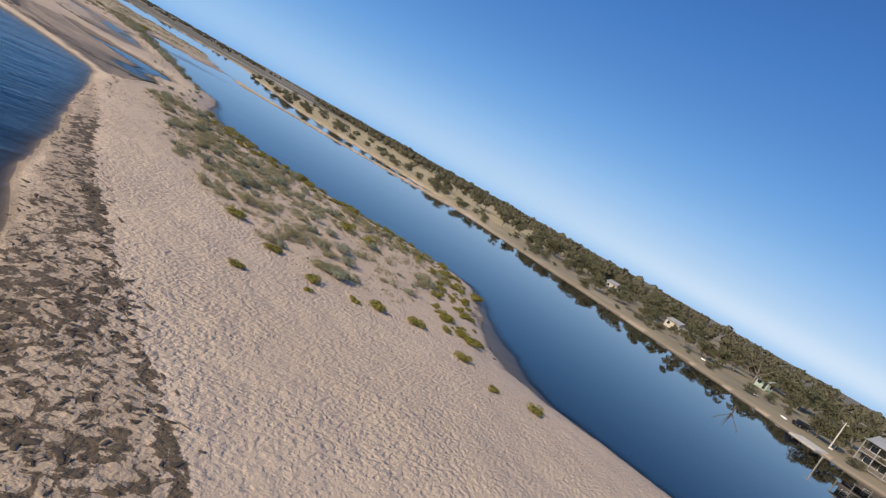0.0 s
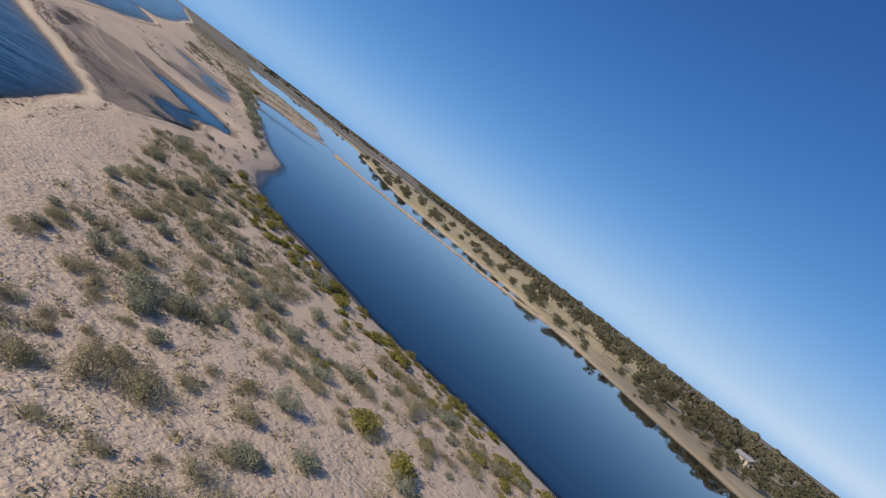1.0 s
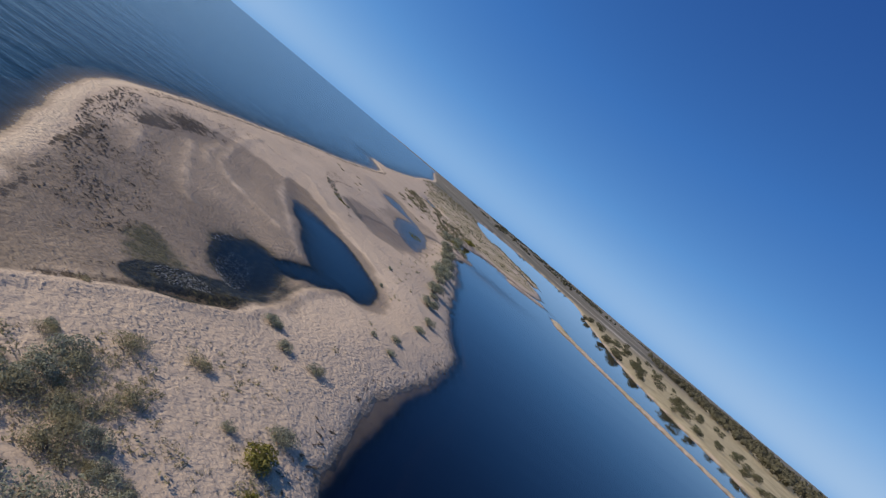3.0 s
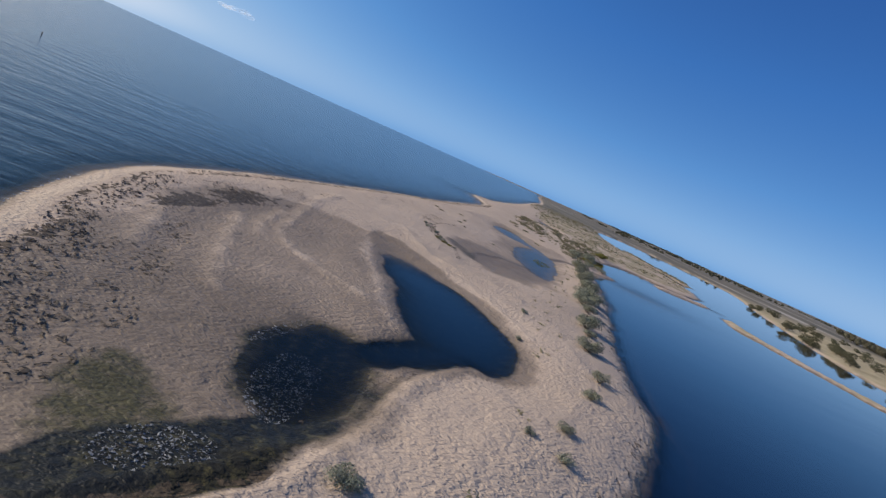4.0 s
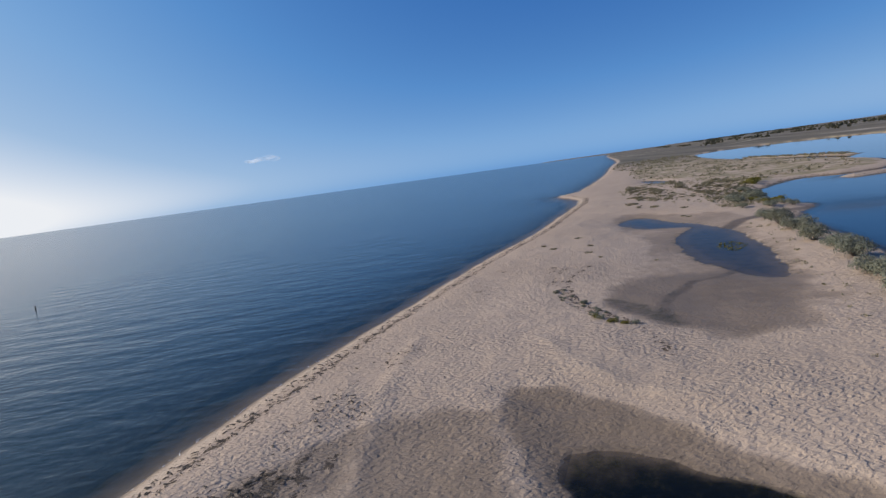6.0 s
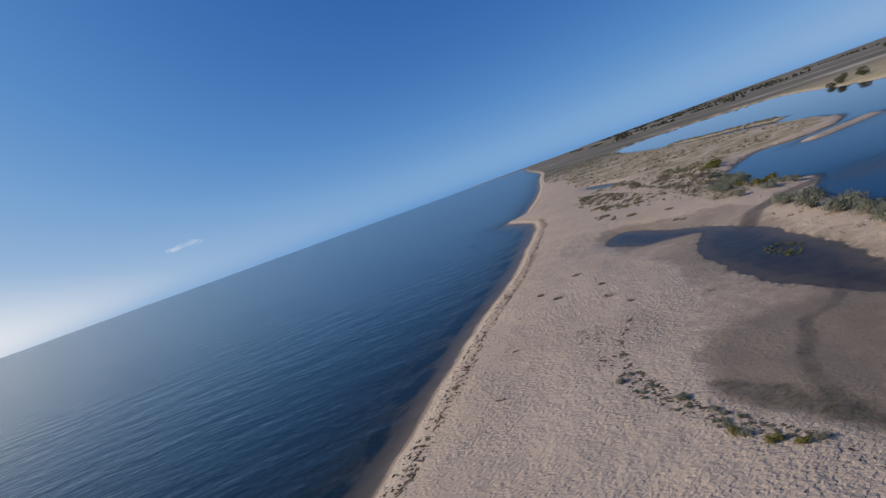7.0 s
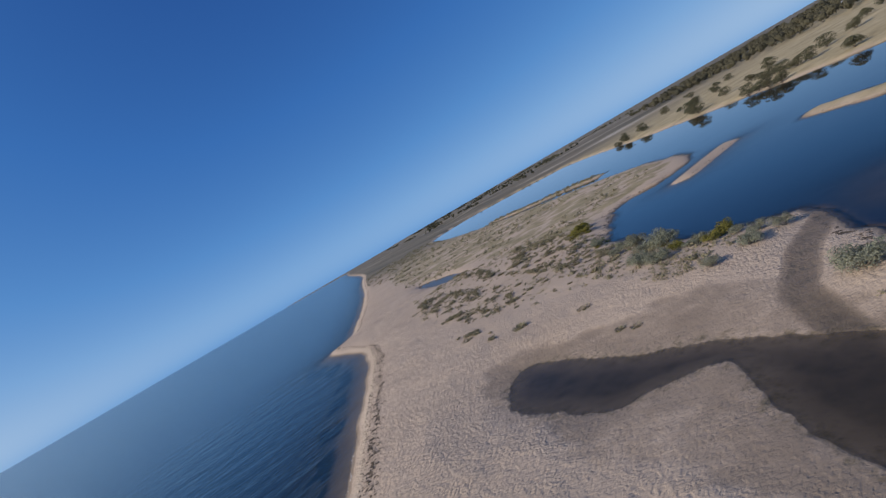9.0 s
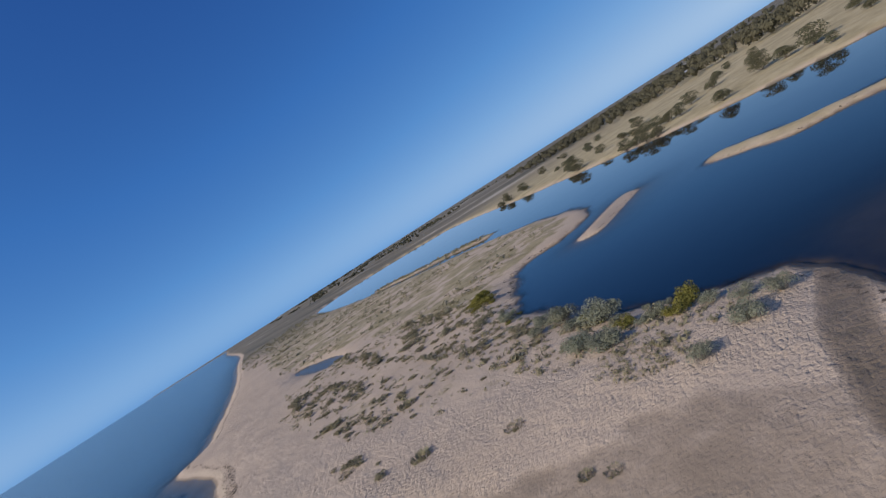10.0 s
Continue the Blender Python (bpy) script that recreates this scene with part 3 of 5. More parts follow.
    wrack = np.clip(wrack, 0, 1.35) * (d > 0.12)
    algae = np.maximum.reduce([np.clip(green / 1.4 + 0.55, 0, 0.72), 0.5 * belt_mud,  np.clip(0.9 - np.hypot((x + 134.3) / 1.6, (y - 60.6) / 0.9), 0, 0.9), 0.7 * np.clip(weedy / 1.2 + 0.9, 0, 1), 0.6 * np.clip(deep / 0.8 + 0.4, 0, 1) * (x < -94),
                              0.42 * np.exp(-(flatp / 1.2) ** 2), 0.5 * pool, 0.62 * np.clip((sea - 0.5) / 2.5, 0, 1)])
    berm = np.clip(1 - np.abs(-sea - 0.85) / 0.55, 0, 1) * (x < -58) + 0.15 * np.clip(ridge, 0, 1)
    tread = np.clip(1.15 - marsh - pasture, 0.15, 1) * np.where(d > 0, 1.0, 0.3) * (1 - 0.45 * low) * np.clip((420 - u) / 150, 0.0, 1) * np.clip((130 - v) / 40, 0.05, 1)
    return z, dict(wet=wet, mud=mud, marsh=marsh, pasture=pasture, heath=heath, wrack=wrack, tread=tread, berm=berm, algae=algae), (sea, lag, pond)


SCRUB_ZONE = rounded([(-158, 72), (-172, 79), (-186, 92), (-205, 93), (-232, 80), (-214, 70), (-190, 66), (-172, 66)])


def steps(a, b, fine, reach, growth):
    """Even steps from a to b, growing ones outside, out to reach."""
    mid = list(np.arange(a, b + fine * 0.5, fine))
    out, s = [], fine
    p = mid[-1]
    while p < reach:
        s *= growth
        p += s
        out.append(min(p, reach))
    back, s = [], fine
    p = mid[0]
    while p > -reach:
        s *= growth
        p -= s
        back.append(max(p, -reach))
    return np.array(back[::-1] + mid + out)


def sheet_mesh(name, us, vs, z, keep, values):
    """A grid mesh over the plan, with float values at its points."""
    nu, nv = len(us), len(vs)
    U, V = np.meshgrid(us, vs, indexing="ij")
    x, y = U * AX + V * AY, U * AY - V * AX
    co = np.stack([x, y, z], -1).reshape(-1, 3)
    i = np.arange(nu * nv).reshape(nu, nv)
    quads = np.stack([i[:-1, :-1], i[1:, :-1], i[1:, 1:], i[:-1, 1:]], -1).reshape(-1, 4)
    if keep is not None:
        quads = quads[keep.reshape(-1)[quads].any(1)]
        used, inv = np.unique(quads, return_inverse=True)
        co, quads = co[used], inv.reshape(-1, 4)
        values = {k: w.reshape(-1)[used] for k, w in values.items()}
    me = bpy.data.meshes.new(name)
    me.vertices.add(len(co))
    me.vertices.foreach_set("co", co.astype(np.float32).ravel())
    me.loops.add(quads.size)
    me.loops.foreach_set("vertex_index", quads.astype(np.int32).ravel())
    me.polygons.add(len(quads))
    me.polygons.foreach_set("loop_start", np.arange(0, quads.size, 4, dtype=np.int32))
    me.update(calc_edges=True)
    me.polygons.foreach_set("use_smooth", np.ones(len(quads), bool))
    for k, w in values.items():
        me.attributes.new(k, "FLOAT", "POINT").data.foreach_set("value", np.asarray(w, np.float32).ravel())
    me.validate()
    if me.polygons[0].normal.z < 0:
        me.flip_normals()
    return me


def plan_grid(us, vs):
    U, V = np.meshgrid(us, vs, indexing="ij")
    return U * AX + V * AY, U * AY - V * AX


# ---- ground and water ----
us, vs = steps(-18, 250, 0.27, 4900, 1.045), steps(-14, 36, 0.27, 4900, 1.03)
gx, gy = plan_grid(us, vs)
gz, masks, _ = terrain(gx, gy)
me = sheet_mesh("ground", us, vs, gz, None, masks)
me.materials.append(GROUND)
tagged(new("ground", me), "pale sand spit with trampled dunes, wet flats and marsh", "ground", kind="structure")

us, vs = steps(-20, 262, 0.6, 4900, 1.06), steps(-20, 60, 0.6, 4900, 1.05)
wx, wy = plan_grid(us, vs)
wz, _, (sea, lag, pond) = terrain(wx, wy)
depth = np.maximum(-wz, 0)
for name, body, m, label in (("sea", (sea > -2.2) & (sea > lag), SEA_WATER, "blue rippled sea water off the sandy beach"),
                             ("lagoon", (lag > -2.2) & (lag > sea) & (pond < -1.5), LAGOON_WATER, "still dark blue lagoon water behind the spit")):
    me = sheet_mesh(name, us, vs, np.zeros_like(wz), body, dict(depth=depth))
    me.materials.append(m)
    tagged(new(name, me), label, "water", kind="structure")
us, vs = np.arange(60, 275, 0.4), np.arange(-2, 26, 0.4)
wx, wy = plan_grid(us, vs)
wz, _, (sea, lag, pond) = terrain(wx, wy)
me = sheet_mesh("pond", us, vs, np.zeros_like(wz) + 0.004, (pond > -0.8) & (lag < -0.6) & (sea < -0.6), dict(depth=np.maximum(-wz, 0)))
me.materials.append(POND_WATER)
tagged(new("ponds", me), "shallow dark tidal ponds left on the sand", "water", kind="structure")


def height(x, y):
    """Ground height at one place or many."""
    a = np.atleast_1d(np.array(x, float)), np.atleast_1d(np.array(y, float))
    return terrain(*a)[0]


# ---- plants ----
def soup(name, faces_co, material, parent=None, label=""):
    """One mesh of loose polygons, all with the same number of corners."""
    co = np.asarray(faces_co, np.float32)
    n, k = co.shape[:2]
    me = bpy.data.meshes.new(name)
    me.vertices.add(n * k)
    me.vertices.foreach_set("co", co.reshape(-1))
    me.loops.add(n * k)
    me.loops.foreach_set("vertex_index", np.arange(n * k, dtype=np.int32))
    me.polygons.add(n)
    me.polygons.foreach_set("loop_start", np.arange(0, n * k, k, dtype=np.int32))
    me.update(calc_edges=True)
    me.materials.append(material)
    ob = new(name, me)
    if parent is not None:
        ob.parent = parent
    if label:
        tagged(ob, label)
    return ob


def part(name, bm, material, parent, label=""):
    me = bpy.data.meshes.new(name)
    bm.to_mesh(me)
    bm.free()
    me.materials.append(material)
    ob = new(name, me)
    ob.parent = parent
    if label:
        tagged(ob, label)
    return ob


rng = np.random.default_rng(7)


def unit(n):
    v = rng.normal(size=(n, 3))
    return v / np.linalg.norm(v, axis=1)[:, None]


def leaves(centres, out, size, slim=0.45, jitter=0.7):
    """Kite-shaped leaves at the centres, facing roughly outwards."""
    n = len(centres)
    nor = out + jitter * unit(n)
    nor /= np.linalg.norm(nor, axis=1)[:, None]
    a = np.cross(nor, unit(n))
    a /= np.linalg.norm(a, axis=1)[:, None] + 1e-9
    b = np.cross(nor, a)
    s = (size * rng.uniform(0.6, 1.35, n))[:, None]
    return np.stack([centres - a * s, centres + b * s * slim, centres + a * s, centres - b * s * slim], 1)


def lobes_cloud(lobes, n, depth=0.35):
    """Points near the skins of a number of ellipsoid lobes (x, y, z, rx, ry, rz), and the way out."""
    lobes = np.array(lobes, float)
    w = (lobes[:, 3] * lobes[:, 4]) ** 0.9
    pick = rng.choice(len(lobes), n, p=w / w.sum())
    d = unit(n)
    d[:, 2] = np.where(d[:, 2] < -0.35, -d[:, 2], d[:, 2])
    r = 1 - depth * rng.random(n) ** 1.6
    L = lobes[pick]
    return L[:, :3] + d * L[:, 3:] * r[:, None], d


def sticks(paths, sides=4):
    """A bmesh of tapered limbs: each path a list of (x, y, z, radius)."""
    bm = bmesh.new()
    for p in paths:
        rings = []
        for k, (x, y, z, r) in enumerate(p):
            q = p[min(k + 1, len(p) - 1)]
            o = p[max(k - 1, 0)]
            way = Vector((q[0] - o[0], q[1] - o[1], q[2] - o[2])).normalized()
            side = way.orthogonal().normalized()
            up = way.cross(side)
            rings.append([bm.verts.new(Vector((x, y, z)) + r * (math.cos(a) * side + math.sin(a) * up)) for a in (2 * math.pi * i / sides for i in range(sides))])
        for a, b in zip(rings, rings[1:]):
            for i in range(sides):
                bm.faces.new((a[i], a[(i + 1) % sides], b[(i + 1) % sides], b[i]))
        bm.faces.new(rings[-1])
    return bm


def mound_bush(name, material, spread, tall, count, leaf, lobes=7):
    """A low bush about one unit across: woody stems and a mound of leaf clumps."""
    root = new(name)
    paths, ls = [], []
    for k in range(lobes):
        a, r = rng.uniform(0, 2 * math.pi), spread * math.sqrt(rng.random()) * 0.34
        x, y = r * math.cos(a), r * math.sin(a)
        s = rng.uniform(0.16, 0.27) * spread
        z = tall * rng.uniform(0.30, 0.62)
        ls.append((x, y, z * 0.8, s, s * rng.uniform(0.75, 1.2), z * 0.75))
        paths.append([(0, 0, -0.10, 0.02), (0, 0, -0.06, 0.018), (x * 0.6, y * 0.6, z * 0.5, 0.012), (x, y, z, 0.005)])
    stems = sticks(paths, 3)
    bmesh.ops.remove_doubles(stems, verts=stems.verts[:], dist=1e-4)
    part("woody_base", stems, TWIG, root)
    c, o = lobes_cloud(ls, count)
    c[:, 2] = np.maximum(c[:, 2], 0.015)
    soup("foliage", leaves(c, o, leaf), material, root)
    return root


def tuft(material, blades, spread, tall, name="grass_tussock", width=0.022):
    """A tussock of blades."""
    root = new(name)
    a, r = rng.uniform(0, 2 * math.pi, blades), spread * 0.5 * np.sqrt(rng.random(blades))
    base = np.stack([r * np.cos(a), r * np.sin(a), np.full(blades, -0.02)], 1)
    lean = np.stack([np.cos(a), np.sin(a), np.zeros(blades)], 1) * (rng.uniform(0.1, 0.55, blades) * tall)[:, None]
    top = base + lean + np.array([0, 0, 1]) * (tall * rng.uniform(0.45, 1.0, blades))[:, None]
    side = np.stack([-np.sin(a), np.cos(a), np.zeros(blades)], 1) * width
    mid = base * 0.45 + top * 0.55 - lean * 0.16
    soup("foliage", np.concatenate([np.stack([base - side, base + side, mid + side, mid - side], 1), np.stack([mid - side, mid + side, top, top], 1)]), material, root)
    return root


def stand_in(kinds, spots, label, category, group, spin=True):
    """Copies of the plants in kinds at spots (x, y, width), set on the ground."""
    spots = np.array(spots, float)
    z = height(spots[:, 0], spots[:, 1])
    out = []
    for k, ((x, y, w), h) in enumerate(zip(spots, z)):
        ob = copy_thing(kinds[k % len(kinds)], Matrix.Identity(4))
        s = w * rng.uniform(0.9, 1.1)
        ob.matrix_basis = Matrix.LocRotScale((x, y, h - 0.02), Euler((0, 0, rng.uniform(0, 6.28))), (s, s, s * rng.uniform(0.8, 1.1)))
        out.append(tagged(ob, label, category, group))
    return out


def discard(kinds):
    for k in kinds:
        for o in (*k.children_recursive, k):
            bpy.data.objects.remove(o)


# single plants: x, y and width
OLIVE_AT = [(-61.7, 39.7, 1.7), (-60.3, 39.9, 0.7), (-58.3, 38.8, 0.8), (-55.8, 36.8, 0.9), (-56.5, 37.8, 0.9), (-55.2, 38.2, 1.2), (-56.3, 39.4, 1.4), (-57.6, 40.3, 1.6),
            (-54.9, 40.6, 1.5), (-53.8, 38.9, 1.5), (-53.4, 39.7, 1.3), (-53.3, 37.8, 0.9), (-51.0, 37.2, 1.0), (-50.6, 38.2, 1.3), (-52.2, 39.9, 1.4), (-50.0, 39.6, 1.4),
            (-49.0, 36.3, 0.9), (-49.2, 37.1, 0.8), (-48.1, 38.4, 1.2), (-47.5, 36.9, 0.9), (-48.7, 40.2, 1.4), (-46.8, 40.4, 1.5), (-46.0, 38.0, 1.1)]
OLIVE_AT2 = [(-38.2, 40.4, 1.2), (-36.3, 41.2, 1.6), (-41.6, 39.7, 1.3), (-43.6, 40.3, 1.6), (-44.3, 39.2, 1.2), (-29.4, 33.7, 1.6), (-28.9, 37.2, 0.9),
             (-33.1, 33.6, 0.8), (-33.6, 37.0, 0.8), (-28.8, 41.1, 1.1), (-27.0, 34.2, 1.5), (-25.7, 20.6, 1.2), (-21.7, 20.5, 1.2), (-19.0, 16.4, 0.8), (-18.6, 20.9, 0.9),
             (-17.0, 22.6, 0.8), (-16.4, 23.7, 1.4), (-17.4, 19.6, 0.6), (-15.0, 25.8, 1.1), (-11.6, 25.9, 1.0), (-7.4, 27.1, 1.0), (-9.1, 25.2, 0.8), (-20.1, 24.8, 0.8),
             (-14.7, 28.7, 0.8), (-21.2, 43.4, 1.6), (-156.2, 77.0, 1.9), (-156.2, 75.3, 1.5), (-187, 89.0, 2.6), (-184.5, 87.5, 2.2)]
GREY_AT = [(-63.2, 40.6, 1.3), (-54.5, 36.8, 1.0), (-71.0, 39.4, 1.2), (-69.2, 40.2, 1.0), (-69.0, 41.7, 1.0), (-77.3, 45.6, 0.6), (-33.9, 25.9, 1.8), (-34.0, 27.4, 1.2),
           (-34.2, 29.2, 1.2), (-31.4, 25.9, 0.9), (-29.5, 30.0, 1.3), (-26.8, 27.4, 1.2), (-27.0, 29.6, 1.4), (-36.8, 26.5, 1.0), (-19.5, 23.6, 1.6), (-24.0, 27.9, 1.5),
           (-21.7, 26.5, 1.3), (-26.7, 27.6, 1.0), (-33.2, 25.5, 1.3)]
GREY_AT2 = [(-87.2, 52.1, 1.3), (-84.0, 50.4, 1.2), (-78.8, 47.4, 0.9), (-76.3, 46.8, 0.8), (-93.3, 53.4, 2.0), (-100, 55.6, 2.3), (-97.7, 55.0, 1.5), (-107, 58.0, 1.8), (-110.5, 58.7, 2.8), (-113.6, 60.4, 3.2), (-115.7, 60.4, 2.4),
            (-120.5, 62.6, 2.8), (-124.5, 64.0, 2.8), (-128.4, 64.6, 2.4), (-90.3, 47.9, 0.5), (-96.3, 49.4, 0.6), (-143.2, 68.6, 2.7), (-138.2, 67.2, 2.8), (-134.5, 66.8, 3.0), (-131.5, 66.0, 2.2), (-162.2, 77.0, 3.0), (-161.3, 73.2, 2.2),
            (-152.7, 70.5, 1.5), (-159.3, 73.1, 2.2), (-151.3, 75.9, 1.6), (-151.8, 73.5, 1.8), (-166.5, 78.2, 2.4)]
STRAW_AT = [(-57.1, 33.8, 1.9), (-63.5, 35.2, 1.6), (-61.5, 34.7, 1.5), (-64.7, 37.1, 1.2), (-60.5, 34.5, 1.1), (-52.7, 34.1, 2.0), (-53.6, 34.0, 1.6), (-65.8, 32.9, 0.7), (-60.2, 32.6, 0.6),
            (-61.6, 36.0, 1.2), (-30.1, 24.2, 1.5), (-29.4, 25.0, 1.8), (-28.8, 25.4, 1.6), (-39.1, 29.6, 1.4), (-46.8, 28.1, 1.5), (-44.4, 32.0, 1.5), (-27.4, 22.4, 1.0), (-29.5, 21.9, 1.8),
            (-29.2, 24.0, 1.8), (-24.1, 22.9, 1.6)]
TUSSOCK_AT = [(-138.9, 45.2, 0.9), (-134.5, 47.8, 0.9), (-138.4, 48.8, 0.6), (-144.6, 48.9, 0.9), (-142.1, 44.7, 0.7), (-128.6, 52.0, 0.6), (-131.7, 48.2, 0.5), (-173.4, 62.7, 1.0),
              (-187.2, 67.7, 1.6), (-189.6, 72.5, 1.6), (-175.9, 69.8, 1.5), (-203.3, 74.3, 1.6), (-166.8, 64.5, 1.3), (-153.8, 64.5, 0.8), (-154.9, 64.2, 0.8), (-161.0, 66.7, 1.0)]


def scatter(outline, count, small, large, test=None):
    """Random spots in an outline: x, y, width."""
    p = rounded(outline)
    lo, hi = p.min(0), p.max(0)
    q = rng.uniform(lo, hi, (count * 8, 2))
    ok = inside(p, q[:, 0], q[:, 1]) > 0
    q = q[ok]
    if test is not None:
        q = q[test(q[:, 0], q[:, 1])]
    q = q[:count]
    return np.c_[q, small + (large - small) * rng.random(len(q)) ** 2.2]


LOW_DUNES = [(-22, 21), (-34, 22.5), (-44, 26), (-51, 30), (-51, 34), (-44, 36), (-36, 33), (-28, 30), (-22, 27)]
SEA_DUNES = [(-32, 25), (-38, 24.4), (-46, 26), (-51, 29), (-50, 34), (-44, 34), (-37, 33), (-32, 30)]
WEST_DUNES = [(-46, 28), (-53, 29), (-60, 32.6), (-64, 35.6), (-60, 38), (-52, 36.6), (-46, 35)]
SHORE_STRIP = [(-22, 40), (-25, 45), (-30, 45.2), (-38, 42.2), (-46, 40.2), (-54, 40.4), (-60, 40.4), (-60, 37.2), (-54, 36.2), (-46, 36.6), (-38, 38.2), (-30, 40.4), (-26, 39)]
FRINGE = [(-121, 42.3), (-118, 42.4), (-114, 43.2), (-110.6, 45), (-110.4, 45.9), (-114, 44.3), (-118, 43.6), (-121, 43.2)]
TIP_STRIP = [(-12, 29.5), (-15, 33), (-20, 40.5), (-25, 46.6), (-33, 45.6), (-45, 42), (-45, 40.4), (-33, 43.2), (-27, 43.2), (-22, 37.4), (-17, 30)]
RIM_STRIP = [(-151.5, 76), (-156, 77.4), (-164, 77.6), (-172, 80.6), (-179, 85.6), (-180, 84.4), (-173, 78.6), (-165, 75.4), (-157, 75), (-152, 74.6)]
patchy = lambda x, y: fractal(x, y, 5.5, 51) > 0.5
olive_kinds = [mound_bush("succulent_bush", OLIVE, 1.0, t, 1500, 0.036, 13) for t in (0.42, 0.5, 0.38)]
big_grey_kinds = [mound_bush("saltbush", GREY, 1.0, t, 3400, 0.024, 18) for t in (0.5, 0.58)]
grey_kinds = [mound_bush("saltbush", GREY, 1.0, t, 2200, 0.024, 12) for t in (0.5, 0.58, 0.45)]
straw_kinds = [mound_bush("dry_shrub", STRAW, 1.1, 0.40, 1900, 0.018, 12), mound_bush("dry_shrub", STRAW, 1.1, 0.34, 1900, 0.016, 15), mound_bush("dry_shrub", STRAW, 1.0, 0.34, 1700, 0.017, 13)]
scrub_kinds = [mound_bush("scrub_clump", SCRUB, 1.0, t, 420, 0.045, 9) for t in (0.34, 0.42)]
tussock_kinds = [tuft(SCRUB, 190, 0.95, 0.26), tuft(SCRUB, 160, 1.05, 0.2)]
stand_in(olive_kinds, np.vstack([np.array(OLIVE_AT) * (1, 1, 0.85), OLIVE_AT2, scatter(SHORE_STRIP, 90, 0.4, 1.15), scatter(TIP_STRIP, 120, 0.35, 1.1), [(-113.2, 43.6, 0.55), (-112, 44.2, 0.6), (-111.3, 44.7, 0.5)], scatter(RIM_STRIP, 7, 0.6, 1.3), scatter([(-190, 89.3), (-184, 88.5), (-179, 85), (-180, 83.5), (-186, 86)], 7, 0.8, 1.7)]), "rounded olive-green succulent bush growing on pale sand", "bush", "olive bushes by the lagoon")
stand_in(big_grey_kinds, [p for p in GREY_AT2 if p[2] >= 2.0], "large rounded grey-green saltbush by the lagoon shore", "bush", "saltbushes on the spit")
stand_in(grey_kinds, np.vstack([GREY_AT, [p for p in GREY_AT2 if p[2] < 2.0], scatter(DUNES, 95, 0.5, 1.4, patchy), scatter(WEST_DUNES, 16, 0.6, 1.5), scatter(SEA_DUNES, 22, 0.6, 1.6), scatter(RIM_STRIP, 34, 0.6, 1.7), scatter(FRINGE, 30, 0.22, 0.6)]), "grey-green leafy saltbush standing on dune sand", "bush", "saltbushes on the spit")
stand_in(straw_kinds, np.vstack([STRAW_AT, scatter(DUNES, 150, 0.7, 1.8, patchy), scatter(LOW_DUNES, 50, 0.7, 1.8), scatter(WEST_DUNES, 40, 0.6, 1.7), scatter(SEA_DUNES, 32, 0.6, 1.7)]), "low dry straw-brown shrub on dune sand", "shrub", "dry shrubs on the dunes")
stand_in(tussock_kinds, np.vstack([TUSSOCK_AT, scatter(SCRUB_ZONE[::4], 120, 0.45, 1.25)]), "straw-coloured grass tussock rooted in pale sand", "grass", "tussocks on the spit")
stand_in(scrub_kinds, np.vstack([scatter([(-217, 74), (-203, 77), (-182, 72.6), (-171, 68.4), (-180, 67.6), (-192, 68.6)], 70, 0.5, 1.7), scatter([(-191, 66.2), (-190, 68.4), (-180, 67.4), (-177, 65.8)], 10, 0.5, 1.3),
         scatter([(-178, 63.2), (-174, 64.8), (-168.4, 63.8), (-169, 62.6), (-173, 61.8)], 12, 0.5, 1.2), scatter([(-211, 91), (-191, 89), (-172, 80), (-166, 75), (-169.5, 73.4), (-182, 76.4), (-196, 82)], 80, 0.6, 1.9),
         scatter([(-228, 89), (-212, 85.5), (-194, 79.6), (-194, 78), (-212, 82.4), (-226, 86)], 26, 0.8, 2.0)]), "low olive-brown scrub clump on pale sand", "shrub", "scrub clumps on the sand")
discard(big_grey_kinds + scrub_kinds + olive_kinds + grey_kinds + straw_kinds + tussock_kinds)


def many_tufts(name, spots, blades, size, material, label):
    """A great number of small plants as one object."""
    spots = np.asarray(spots)
    z = height(spots[:, 0], spots[:, 1])
    base = np.c_[spots[:, :2], z]
    n = len(base)
    c = np.repeat(base, blades, 0)
    w = np.repeat(spots[:, 2], blades)[:, None]
    d = unit(n * blades)
    d[:, 2] = np.abs(d[:, 2])
    c = c + d * w * np.array([0.5, 0.5, 0.42]) * rng.random((n * blades, 1)) ** 0.6
    return tagged(soup(name, leaves(c, d, size * w[:, 0], 0.35), material), label, "vegetation", kind="stuff")


many_tufts("dune_tufts", np.vstack([scatter(DUNES, 1500, 0.15, 0.7), scatter(LOW_DUNES, 500, 0.15, 0.7), scatter(WEST_DUNES, 600, 0.12, 0.5), scatter(SEA_DUNES, 500, 0.15, 0.6), scatter(SHORE_STRIP, 160, 0.15, 0.4), scatter([(-159, 70.4), (-158, 74), (-155, 73), (-153, 70.6), (-155.4, 68.8)], 130, 0.3, 0.8)]), 16, 0.13, STRAW, "small dry tufts and seedlings scattered over the dune sand")
many_tufts("dune_scrub", np.vstack([scatter(DUNES, 130, 0.5, 1.5, patchy), scatter(LOW_DUNES, 40, 0.6, 1.5)]), 130, 0.045, STRAW, "thin dry scrub filling the dune between shrubs")
many_tufts("spit_tufts", np.vstack([scatter([(-66, 40), (-80, 47), (-98, 53), (-126, 62), (-141, 69), (-142, 64.5), (-124, 61), (-104, 51), (-88, 49), (-70, 42)], 190, 0.15, 0.7), scatter(SCRUB_ZONE[::4], 420, 0.3, 1.0)]), 16, 0.15, STRAW, "small grey-brown tufts on the open sand")
